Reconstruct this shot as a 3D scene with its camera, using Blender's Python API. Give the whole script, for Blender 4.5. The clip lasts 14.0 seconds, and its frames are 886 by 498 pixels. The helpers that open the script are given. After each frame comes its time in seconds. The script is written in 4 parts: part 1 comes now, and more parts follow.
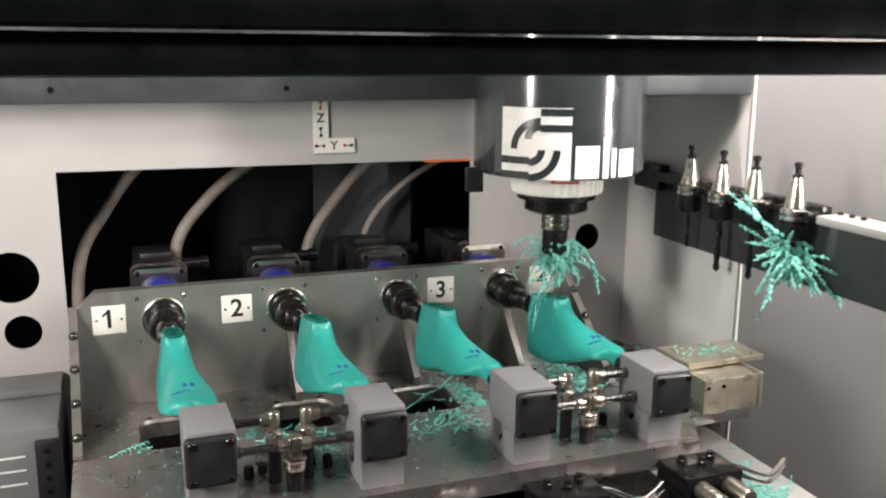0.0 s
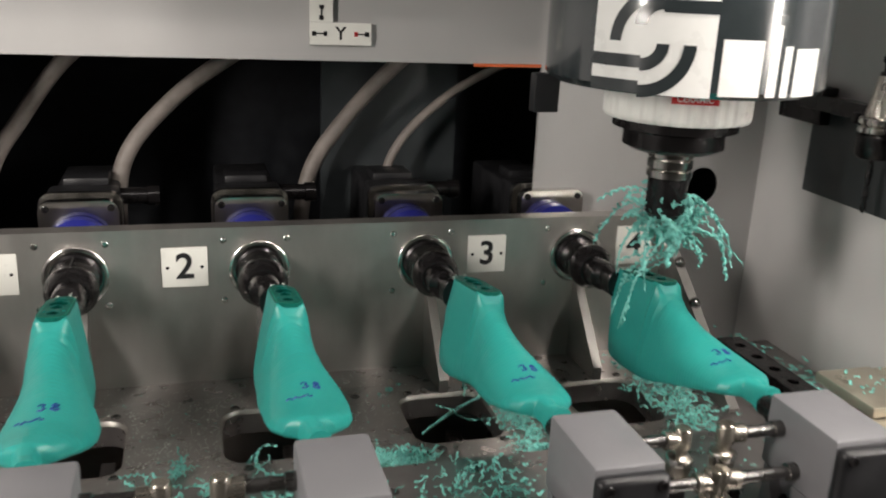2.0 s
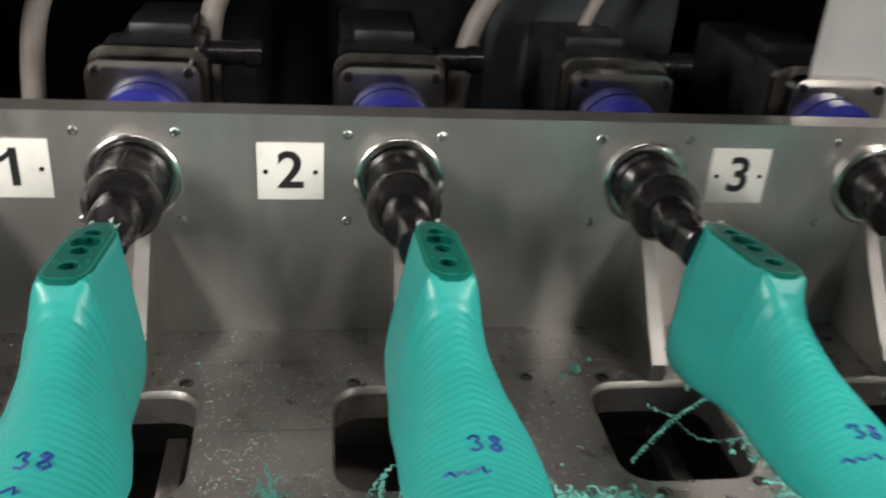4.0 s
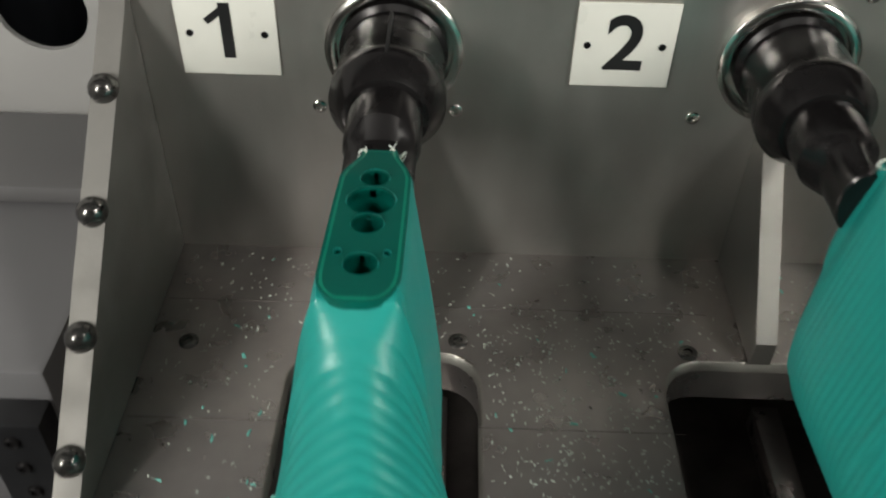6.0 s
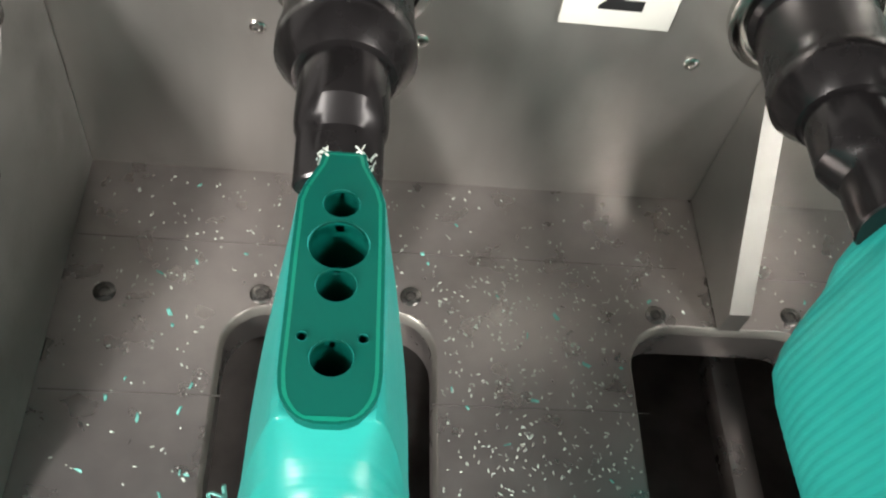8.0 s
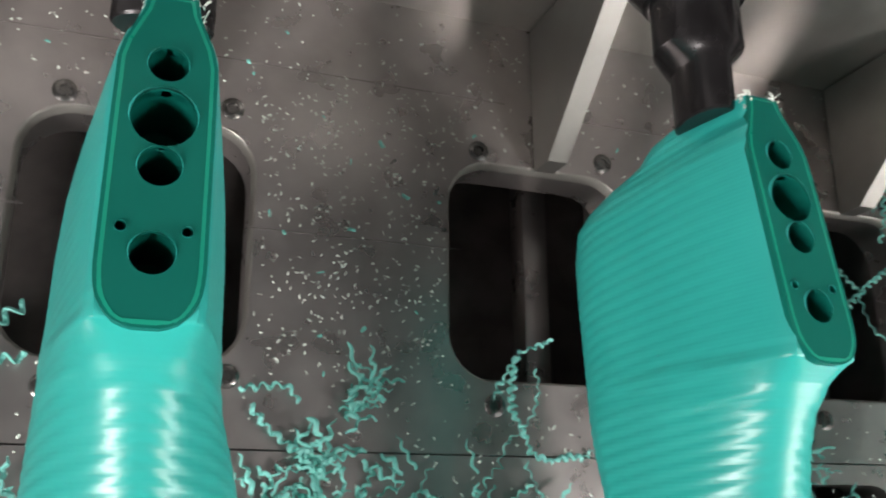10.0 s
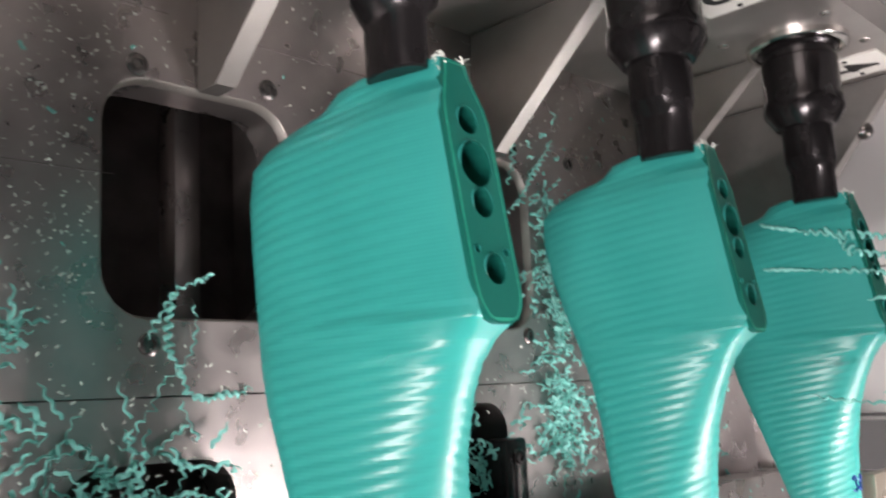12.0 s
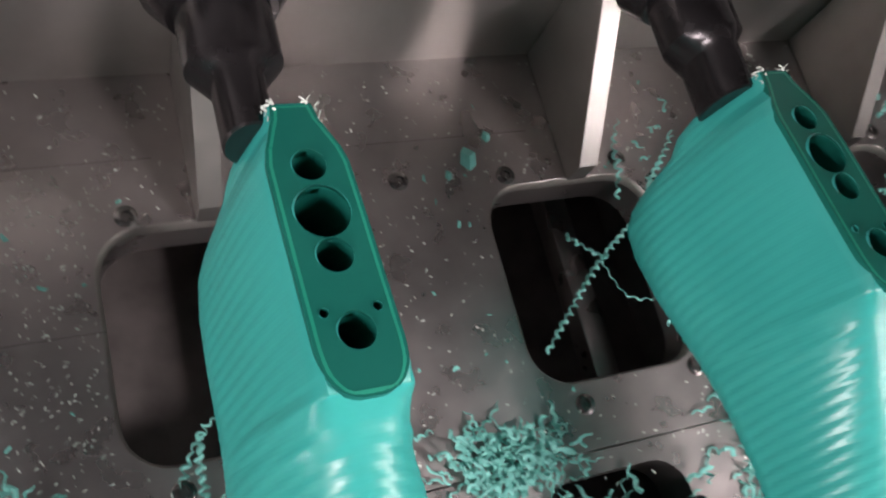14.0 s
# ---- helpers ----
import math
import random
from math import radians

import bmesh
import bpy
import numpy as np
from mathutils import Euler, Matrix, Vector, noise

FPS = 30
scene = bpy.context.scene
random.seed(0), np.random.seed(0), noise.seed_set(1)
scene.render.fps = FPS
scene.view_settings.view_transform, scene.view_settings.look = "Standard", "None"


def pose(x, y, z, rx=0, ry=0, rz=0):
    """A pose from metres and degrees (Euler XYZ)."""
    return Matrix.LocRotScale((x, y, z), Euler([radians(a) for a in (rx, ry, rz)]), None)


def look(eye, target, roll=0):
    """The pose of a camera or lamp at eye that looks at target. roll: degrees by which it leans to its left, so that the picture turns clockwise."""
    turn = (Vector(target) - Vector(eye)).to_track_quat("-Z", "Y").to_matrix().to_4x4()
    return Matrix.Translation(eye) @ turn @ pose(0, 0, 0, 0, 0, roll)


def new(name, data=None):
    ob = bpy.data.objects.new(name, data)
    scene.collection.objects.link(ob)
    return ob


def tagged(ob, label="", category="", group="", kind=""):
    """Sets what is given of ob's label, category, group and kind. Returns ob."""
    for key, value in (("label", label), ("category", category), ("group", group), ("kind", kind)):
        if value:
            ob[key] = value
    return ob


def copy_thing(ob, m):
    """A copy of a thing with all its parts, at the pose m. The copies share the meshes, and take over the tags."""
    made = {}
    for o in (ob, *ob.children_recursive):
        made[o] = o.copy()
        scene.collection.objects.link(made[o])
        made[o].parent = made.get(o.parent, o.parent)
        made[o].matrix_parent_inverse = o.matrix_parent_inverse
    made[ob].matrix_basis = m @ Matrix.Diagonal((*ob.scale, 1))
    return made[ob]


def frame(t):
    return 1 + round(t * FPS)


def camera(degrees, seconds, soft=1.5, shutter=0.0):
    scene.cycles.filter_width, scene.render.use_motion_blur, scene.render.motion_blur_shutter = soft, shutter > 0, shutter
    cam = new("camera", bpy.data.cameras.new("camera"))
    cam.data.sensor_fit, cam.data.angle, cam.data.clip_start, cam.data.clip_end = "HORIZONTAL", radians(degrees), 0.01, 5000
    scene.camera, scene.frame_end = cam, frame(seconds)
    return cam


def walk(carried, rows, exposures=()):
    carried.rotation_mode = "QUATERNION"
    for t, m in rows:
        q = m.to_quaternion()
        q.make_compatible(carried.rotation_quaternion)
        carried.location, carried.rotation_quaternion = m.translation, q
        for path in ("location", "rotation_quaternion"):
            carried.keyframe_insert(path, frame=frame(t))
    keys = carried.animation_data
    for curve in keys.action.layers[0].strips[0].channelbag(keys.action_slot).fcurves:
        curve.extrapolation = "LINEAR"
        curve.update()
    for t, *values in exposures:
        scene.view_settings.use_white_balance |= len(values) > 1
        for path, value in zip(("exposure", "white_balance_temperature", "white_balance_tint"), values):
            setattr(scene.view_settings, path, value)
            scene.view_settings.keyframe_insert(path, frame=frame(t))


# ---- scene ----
cam = camera(52.4, 14.0, soft=2.0, shutter=0.5)
PATH = [
    (0, (-0.062, -1.403, 0.538), (0.623, 0.426, 0.11), 0.4),
    (0.5, (-0.042, -1.291, 0.529), (0.643, 0.516, 0.012), 0.0),
    (1, (0.001, -1.181, 0.495), (0.674, 0.597, -0.126), -0.3),
    (1.5, (0.063, -1.071, 0.47), (0.691, 0.725, -0.149), 0.1),
    (2, (0.122, -0.966, 0.458), (0.66, 0.867, -0.134), 2.6),
    (2.2, (0.135, -0.929, 0.455), (0.656, 0.903, -0.157), 2.9),
    (4.4, (0.134, -0.572, 0.368), (0.256, 1.180, -0.592), 5.2),
    (4.5, (0.126, -0.564, 0.359), (0.207, 1.197, -0.586), 5.4),
    (5, (0.084, -0.519, 0.349), (0.137, 1.143, -0.764), 5.3),
    (5.5, (0.050, -0.458, 0.337), (0.048, 1.092, -0.928), 4.5),
    (6, (0.032, -0.389, 0.352), (0.026, 1.098, -0.986), 1.7),
    (6.5, (0.008, -0.333, 0.343), (0.115, 1.028, -1.119), 4.1),
    (7, (-0.009, -0.305, 0.359), (0.102, 0.922, -1.216), 6.7),
    (7.2, (-0.005, -0.302, 0.362), (0.145, 0.92, -1.215), 8.2),
    (9.3, (0.012, -0.261, 0.381), (0.32, 0.464, -1.457), 25.2),
    (9.5, (0.009, -0.255, 0.384), (0.422, 0.405, -1.458), 34.1),
    (10, (-0.001, -0.25, 0.38), (0.669, 0.336, -1.411), 51.7),
    (10.5, (-0.024, -0.244, 0.375), (0.86, 0.306, -1.332), 61.5),
    (11, (-0.021, -0.234, 0.365), (1.069, 0.216, -1.25), 70.6),
    (11.5, (-0.029, -0.23, 0.358), (1.286, 0.14, -1.103), 76.5),
    (12, (-0.024, -0.227, 0.36), (1.399, 0.099, -1.007), 78.1),
    (12.5, (0.016, -0.224, 0.363), (1.493, -0.002, -0.966), 78.0),
    (13, (0.065, -0.225, 0.38), (1.342, 0.099, -1.124), 68.5),
    (13.5, (0.105, -0.232, 0.386), (1.102, 0.217, -1.288), 56.3),
    (14, (0.14, -0.244, 0.392), (0.879, 0.362, -1.365), 39.1),
]


# ---------------------------------------------------------------- light
world = bpy.data.worlds.new("hall_air")
scene.world = world
world.use_nodes = True
world.node_tree.nodes["Background"].inputs[0].default_value = (0.62, 0.66, 0.72, 1)
world.node_tree.nodes["Background"].inputs[1].default_value = 0.20


def area_lamp(name, eye, target, sx, sy, watts, colour):
    data = bpy.data.lights.new(name, "AREA")
    data.shape, data.size, data.size_y, data.energy, data.color = "RECTANGLE", sx, sy, watts, colour
    ob = new(name, data)
    ob.matrix_world = look(eye, target)
    return ob


LAMP_L = ((-0.62, -0.78, 0.60), (0.15, -0.05, 0.26))
LAMP_R = ((1.04, -0.90, 0.62), (0.40, -0.10, 0.28))
area_lamp("work_light_left", *LAMP_L, 0.07, 0.40, 13.0, (1.0, 0.955, 0.90))
area_lamp("work_light_right", *LAMP_R, 0.07, 0.62, 12.5, (1.0, 0.955, 0.90))
area_lamp("hall_light", (0.2, -2.6, 2.3), (0.3, -0.4, 0.0), 1.6, 0.5, 30, (1.0, 0.97, 0.93))
area_lamp("roof_light", (0.72, -0.54, 0.86), (0.86, -0.12, 0.15), 0.28, 0.08, 7.5, (1.0, 0.95, 0.89))
scene.view_settings.exposure = 0.0


# ---------------------------------------------------------------- materials
def material(name, base, rough=0.5, metal=0.0, spec=0.5, noise_scale=40.0, vary=0.12, rough_vary=0.1,
             bump=0.0, bump_scale=400.0, stretch=(1, 1, 1), stain=None, stain_scale=6.0, stain_amount=0.4, coat=0.0):
    m = bpy.data.materials.new(name)
    m.use_nodes = True
    nt = m.node_tree
    n, l = nt.nodes, nt.links
    b = n["Principled BSDF"]
    b.inputs["Metallic"].default_value = metal
    b.inputs["Specular IOR Level"].default_value = spec
    b.inputs["Coat Weight"].default_value = coat
    geo = n.new("ShaderNodeTexCoord")
    mp = n.new("ShaderNodeMapping")
    mp.inputs["Scale"].default_value = stretch
    l.new(geo.outputs["Object"], mp.inputs["Vector"])
    fine = n.new("ShaderNodeTexNoise")
    fine.inputs["Scale"].default_value, fine.inputs["Detail"].default_value = noise_scale, 6
    l.new(mp.outputs[0], fine.inputs["Vector"])
    ramp = n.new("ShaderNodeMapRange")
    ramp.inputs["From Min"].default_value, ramp.inputs["From Max"].default_value = 0.3, 0.7
    ramp.inputs["To Min"].default_value, ramp.inputs["To Max"].default_value = 1 - vary, 1 + vary
    l.new(fine.outputs["Fac"], ramp.inputs["Value"])
    mul = n.new("ShaderNodeMix")
    mul.data_type, mul.blend_type = "RGBA", "MULTIPLY"
    mul.inputs["Factor"].default_value = 1.0
    mul.inputs["A"].default_value = (*base, 1)
    l.new(ramp.outputs[0], mul.inputs["B"])
    colour = mul.outputs["Result"]
    if stain:
        big = n.new("ShaderNodeTexNoise")
        big.inputs["Scale"].default_value, big.inputs["Detail"].default_value = stain_scale, 8
        big.inputs["Roughness"].default_value = 0.65
        l.new(geo.outputs["Object"], big.inputs["Vector"])
        cut = n.new("ShaderNodeMapRange")
        cut.inputs["From Min"].default_value, cut.inputs["From Max"].default_value = 0.48, 0.68
        cut.inputs["To Max"].default_value = stain_amount
        l.new(big.outputs["Fac"], cut.inputs["Value"])
        mix = n.new("ShaderNodeMix")
        mix.data_type = "RGBA"
        mix.inputs["B"].default_value = (*stain, 1)
        l.new(cut.outputs[0], mix.inputs["Factor"])
        l.new(colour, mix.inputs["A"])
        colour = mix.outputs["Result"]
    l.new(colour, b.inputs["Base Color"])
    rr = n.new("ShaderNodeMapRange")
    rr.inputs["To Min"].default_value, rr.inputs["To Max"].default_value = max(rough - rough_vary, 0.03), rough + rough_vary
    rr.inputs["From Min"].default_value, rr.inputs["From Max"].default_value = 0.3, 0.7
    l.new(fine.outputs["Fac"], rr.inputs["Value"])
    l.new(rr.outputs[0], b.inputs["Roughness"])
    if bump:
        grain = n.new("ShaderNodeTexNoise")
        grain.inputs["Scale"].default_value, grain.inputs["Detail"].default_value = bump_scale, 4
        l.new(mp.outputs[0], grain.inputs["Vector"])
        bp = n.new("ShaderNodeBump")
        bp.inputs["Strength"].default_value, bp.inputs["Distance"].default_value = bump, 0.001
        l.new(grain.outputs["Fac"], bp.inputs["Height"])
        l.new(bp.outputs[0], b.inputs["Normal"])
    return m


STEEL = material("ground_steel", (0.56, 0.535, 0.51), 0.34, 0.85, noise_scale=26, vary=0.05, rough_vary=0.05, bump=0.03, bump_scale=900,
                 stretch=(2.2, 1, 0.7), stain=(0.36, 0.34, 0.315), stain_amount=0.35, stain_scale=7)
DECK = material("worn_deck_steel", (0.39, 0.36, 0.35), 0.30, 0.86, noise_scale=55, vary=0.08, rough_vary=0.05, bump=0.05,
                bump_scale=700, stain=(0.26, 0.24, 0.225), stain_amount=0.05, stain_scale=16)
CHEEK = material("dull_cheek_steel", (0.22, 0.21, 0.20), 0.58, 0.6, vary=0.12, noise_scale=60, bump=0.08, stain=(0.15, 0.14, 0.13), stain_scale=25)
LIP = material("worn_slot_edge", (0.42, 0.40, 0.37), 0.42, 0.8, vary=0.12, bump=0.05)
BRIGHT = material("polished_steel", (0.72, 0.70, 0.67), 0.18, 1.0, vary=0.06)
RIB = material("milled_rib_steel", (0.30, 0.288, 0.272), 0.38, 0.8, stain=(0.28, 0.26, 0.24), stain_scale=20)
BLACKOX = material("black_oxide_steel", (0.022, 0.020, 0.021), 0.24, 0.55, spec=0.6, vary=0.2, bump=0.02)
GUN = material("gunmetal_bolt", (0.16, 0.155, 0.15), 0.24, 0.9, vary=0.15)
BLACKPL = material("black_plastic", (0.018, 0.018, 0.020), 0.42, 0.0, vary=0.2, bump=0.1)
DARKBEAM = material("dark_grey_paint", (0.045, 0.052, 0.056), 0.38, 0.0, vary=0.12, bump=0.05)
BLACKBAR = material("black_gloss_paint", (0.010, 0.014, 0.016), 0.34, 0.0, vary=0.15)
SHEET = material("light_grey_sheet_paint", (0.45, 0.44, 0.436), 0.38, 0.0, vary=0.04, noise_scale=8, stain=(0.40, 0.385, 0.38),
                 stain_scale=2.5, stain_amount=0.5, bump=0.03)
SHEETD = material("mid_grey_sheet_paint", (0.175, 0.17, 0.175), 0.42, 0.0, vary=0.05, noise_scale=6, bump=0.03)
HOUSE = material("warm_grey_paint", (0.20, 0.195, 0.205), 0.5, 0.0, vary=0.05, noise_scale=6, bump=0.03)
BLOCK = material("anodised_grey_block", (0.245, 0.243, 0.258), 0.44, 0.15, vary=0.05, bump=0.04, stain=(0.20, 0.20, 0.21), stain_scale=20)
# one near-black colour for the recess walls and the chip tray
DARKIN = material("near_black_compartment", (0.022, 0.024, 0.029), 0.40, 0.0, vary=0.25)
UNDER = material("oily_cast_iron", (0.17, 0.152, 0.145), 0.45, 0.3, vary=0.3)
PLATEW = material("white_enamel_plate", (0.80, 0.79, 0.74), 0.35, 0.0, vary=0.03)
INK = material("black_ink", (0.012, 0.012, 0.013), 0.5, 0.0)
BLUEINK = material("blue_marker_ink", (0.01, 0.035, 0.22), 0.5, 0.0)
BLUE = material("blue_gearbox_paint", (0.012, 0.016, 0.20), 0.4, 0.0, vary=0.15)
HOSE = material("dusty_conduit", (0.27, 0.235, 0.215), 0.55, 0.0, vary=0.2, bump=0.4, bump_scale=300)
WHITE = material("white_ceramic_collar", (0.78, 0.77, 0.74), 0.35, 0.0, vary=0.04)
LOGOW = material("white_vinyl", (0.80, 0.80, 0.78), 0.30, 0.0, vary=0.02)
SPIN = material("charcoal_spindle_cover", (0.030, 0.037, 0.040), 0.17, 0.0, spec=0.8, vary=0.10, rough_vary=0.03, coat=0.6)
ORANGE = material("orange_lit_edging", (0.75, 0.16, 0.05), 0.4)
RED = material("red_label", (0.55, 0.03, 0.03), 0.4)
CHAMP = material("champagne_anodised", (0.50, 0.455, 0.37), 0.34, 0.65, vary=0.08, stain=(0.40, 0.35, 0.27), stain_scale=14)
BRASS = material("nickel_plated_brass", (0.40, 0.37, 0.32), 0.25, 0.9, vary=0.08)
TAPER = material("ground_taper_steel", (0.70, 0.66, 0.60), 0.24, 0.95, vary=0.06)
FLOORM = material("hall_floor_paint", (0.32, 0.32, 0.31), 0.6)
HALLW = material("hall_wall_paint", (0.58, 0.57, 0.54), 0.7)


def plastic(name, base, ridge, depth):
    """Machined resin with fine cutter marks running across the piece."""
    m = material(name, base, 0.36, 0.0, spec=0.5, vary=0.05, rough_vary=0.06, noise_scale=25)
    nt = m.node_tree
    n, l = nt.nodes, nt.links
    b = n["Principled BSDF"]
    b.inputs["Subsurface Weight"].default_value = 0.18
    b.inputs["Subsurface Radius"].default_value = (0.002, 0.006, 0.005)
    b.inputs["Subsurface Scale"].default_value = 0.3
    tc = n.new("ShaderNodeTexCoord")
    wave = n.new("ShaderNodeTexWave")
    wave.bands_direction, wave.wave_profile = "Y", "SIN"
    wave.inputs["Scale"].default_value = ridge
    wave.inputs["Distortion"].default_value = 1.2
    wave.inputs["Detail"].default_value = 1.0
    wave.inputs["Detail Scale"].default_value = 0.02 * ridge
    l.new(tc.outputs["Object"], wave.inputs["Vector"])
    bp = n.new("ShaderNodeBump")
    bp.inputs["Strength"].default_value, bp.inputs["Distance"].default_value = depth, 0.001
    l.new(wave.outputs["Fac"], bp.inputs["Height"])
    l.new(bp.outputs[0], b.inputs["Normal"])
    return m


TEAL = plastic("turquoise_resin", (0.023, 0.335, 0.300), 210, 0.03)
# same resin, with the shade of cut tops and bores put into the colour
TEALFLAT = material("turquoise_shaded_face", (0.003, 0.120, 0.092), 0.40, 0.0, spec=0.22, vary=0.05)
# light glowing through the resin's cut edge, painted as a brighter green
TEALEDGE = material("turquoise_edge_glow", (0.004, 0.250, 0.165), 0.35, 0.0, vary=0.05)
CHIP = material("turquoise_shavings", (0.21, 0.60, 0.54), 0.5, 0.0, vary=0.15, noise_scale=80)
CHIPPALE = material("pale_dust_specks", (0.72, 0.78, 0.72), 0.6, 0.0, vary=0.2)


# ---------------------------------------------------------------- mesh helpers
def mesh_of(bm, name, mat, smooth=False):
    me = bpy.data.meshes.new(name)
    bmesh.ops.recalc_face_normals(bm, faces=bm.faces)
    bm.to_mesh(me)
    bm.free()
    me.materials.append(mat)
    if smooth:
        me.shade_smooth()
        me.set_sharp_from_angle(angle=radians(38))
    return me


def part(name, bm, mat, parent=None, label="", smooth=True, at=None):
    ob = new(name, mesh_of(bm, name, mat, smooth))
    if at is not None:
        ob.matrix_basis = at
    if parent is not None:
        ob.parent = parent
    if label:
        tagged(ob, label)
    return ob


def thing(name, place, label, category, group="", kind=""):
    return tagged(new(name), label, category, group, kind) if place is None else _placed(name, place, label, category, group, kind)


def _placed(name, place, label, category, group, kind):
    ob = tagged(new(name), label, category, group, kind)
    ob.matrix_basis = place if isinstance(place, Matrix) else pose(*place)
    return ob


def box(x0, x1, y0, y1, z0, z1, bevel=0.0, bm=None, segs=2):
    own = bmesh.new()
    bmesh.ops.create_cube(own, size=1)
    for v in own.verts:
        v.co = ((x0 + x1) / 2 + v.co.x * (x1 - x0), (y0 + y1) / 2 + v.co.y * (y1 - y0), (z0 + z1) / 2 + v.co.z * (z1 - z0))
    if bevel:
        bmesh.ops.bevel(own, geom=own.edges[:], offset=bevel, segments=segs, affect="EDGES", profile=0.5)
    return merge(bm, own)


def merge(bm, own):
    if bm is None:
        return own
    me = bpy.data.meshes.new("tmp")
    own.to_mesh(me)
    own.free()
    bm.from_mesh(me)
    bpy.data.meshes.remove(me)
    return bm


def turned(profile, axis="z", at=(0, 0, 0), n=32, bm=None, closed=False):
    """A turned piece: profile of (radius, height) pairs along an axis; ends are capped."""
    own = bmesh.new()
    rings = []
    for r, h in profile:
        ring = []
        for k in range(n):
            a = 2 * math.pi * k / n
            p = (r * math.cos(a), r * math.sin(a), h)
            if axis == "y":
                p = (p[0], p[2], p[1])
            if axis == "x":
                p = (p[2], p[0], p[1])
            ring.append(own.verts.new(Vector(p) + Vector(at)))
        rings.append(ring)
    for a, b in zip(rings, rings[1:]):
        for k in range(n):
            own.faces.new((a[k], a[(k + 1) % n], b[(k + 1) % n], b[k]))
    own.faces.new(rings[0])
    own.faces.new(rings[-1])
    return merge(bm, own)


def sweep(points, radius, n=6, bm=None, flat=1.0):
    """A tube or flat ribbon along a line of points."""
    own = bmesh.new()
    pts = [Vector(p) for p in points]
    rings, side = [], None
    for i, p in enumerate(pts):
        d = (pts[min(i + 1, len(pts) - 1)] - pts[max(i - 1, 0)])
        d = d.normalized() if d.length > 1e-9 else Vector((0, 0, 1))
        if side is None:
            side = d.orthogonal().normalized()
        side = (side - d * side.dot(d))
        side = side.normalized() if side.length > 1e-6 else d.orthogonal().normalized()
        up = d.cross(side)
        r = radius(i / max(len(pts) - 1, 1)) if callable(radius) else radius
        rings.append([own.verts.new(p + side * (r * math.cos(2 * math.pi * k / n)) + up * (flat * r * math.sin(2 * math.pi * k / n)))
                      for k in range(n)])
    for a, b in zip(rings, rings[1:]):
        for k in range(n):
            own.faces.new((a[k], a[(k + 1) % n], b[(k + 1) % n], b[k]))
    own.faces.new(rings[0])
    own.faces.new(rings[-1])
    return merge(bm, own)


def plate(outline, holes, thickness, axis="z", at=0.0, bm=None):
    """A plate from an outline with holes in it, thick towards minus axis from the face at the given height."""
    own = bmesh.new()
    for loop in [outline] + list(holes):
        vs = [own.verts.new((a, b, 0)) for a, b in loop]
        for i in range(len(vs)):
            own.edges.new((vs[i], vs[(i + 1) % len(vs)]))
    bmesh.ops.triangle_fill(own, use_beauty=True, edges=own.edges[:])
    ext = bmesh.ops.extrude_face_region(own, geom=own.faces[:])
    bmesh.ops.translate(own, vec=(0, 0, -thickness), verts=[g for g in ext["geom"] if isinstance(g, bmesh.types.BMVert)])
    for v in own.verts:
        x, y, z = v.co
        v.co = {"z": (x, y, z + at), "y": (x, at - z, y), "x": (at + z, x, y)}[axis]
    return merge(bm, own)


def rounded(x0, x1, y0, y1, r, n=6):
    out = []
    for cx, cy, a0 in ((x1 - r, y1 - r, 0), (x0 + r, y1 - r, 90), (x0 + r, y0 + r, 180), (x1 - r, y0 + r, 270)):
        for k in range(n + 1):
            a = radians(a0 + 90 * k / n)
            out.append((cx + r * math.cos(a), cy + r * math.sin(a)))
    return out


def circle(cx, cy, r, n=24):
    return [(cx + r * math.cos(2 * math.pi * k / n), cy + r * math.sin(2 * math.pi * k / n)) for k in range(n)]


def lettering(text, size, m, mat, parent, depth=0.0004, name="lettering"):
    data = bpy.data.curves.new("t", "FONT")
    data.body, data.size, data.align_x, data.align_y, data.extrude = text, size, "CENTER", "CENTER", depth
    data.offset = size * 0.018
    tmp = new("t", data)
    dg = bpy.context.evaluated_depsgraph_get()
    me = bpy.data.meshes.new_from_object(tmp.evaluated_get(dg))
    bpy.data.objects.remove(tmp)
    me.materials.clear()
    me.materials.append(mat)
    ob = new(name, me)
    ob.parent = parent
    ob.matrix_basis = m
    return ob


def screw(parent, place, r=0.004, h=0.0025, mat=None, name="screw"):
    """A domed socket screw whose head points along its own z."""
    key = (round(r, 4), round(h, 4), (mat or BRIGHT).name)
    if key not in SCREWS:
        bm = turned([(r, 0), (r, h * 0.5), (r * 0.85, h * 0.9), (r * 0.5, h), (r * 0.46, h), (r * 0.42, h * 0.35)], n=14)
        SCREWS[key] = mesh_of(bm, "screw", mat or BRIGHT, True)
    ob = new(name, SCREWS[key])
    ob.parent = parent
    ob.matrix_basis = place
    return ob


def smooth_line(pts, n=10):
    out = []
    p = [pts[0]] + list(pts) + [pts[-1]]
    for i in range(1, len(p) - 2):
        a, b, c, d = (Vector(q) for q in p[i - 1:i + 3])
        for k in range(n):
            u = k / n
            out.append(0.5 * ((2 * b) + (c - a) * u + (2 * a - 5 * b + 4 * c - d) * u * u + (3 * b - a - 3 * c + d) * u ** 3))
    return out + [Vector(p[-2])]


SCREWS = {}
FRONT = pose(0, 0, 0, 90, 0, 0)     # turns +z towards the viewer's side (-y)
PITCH, AXIS = 0.19, 0.132

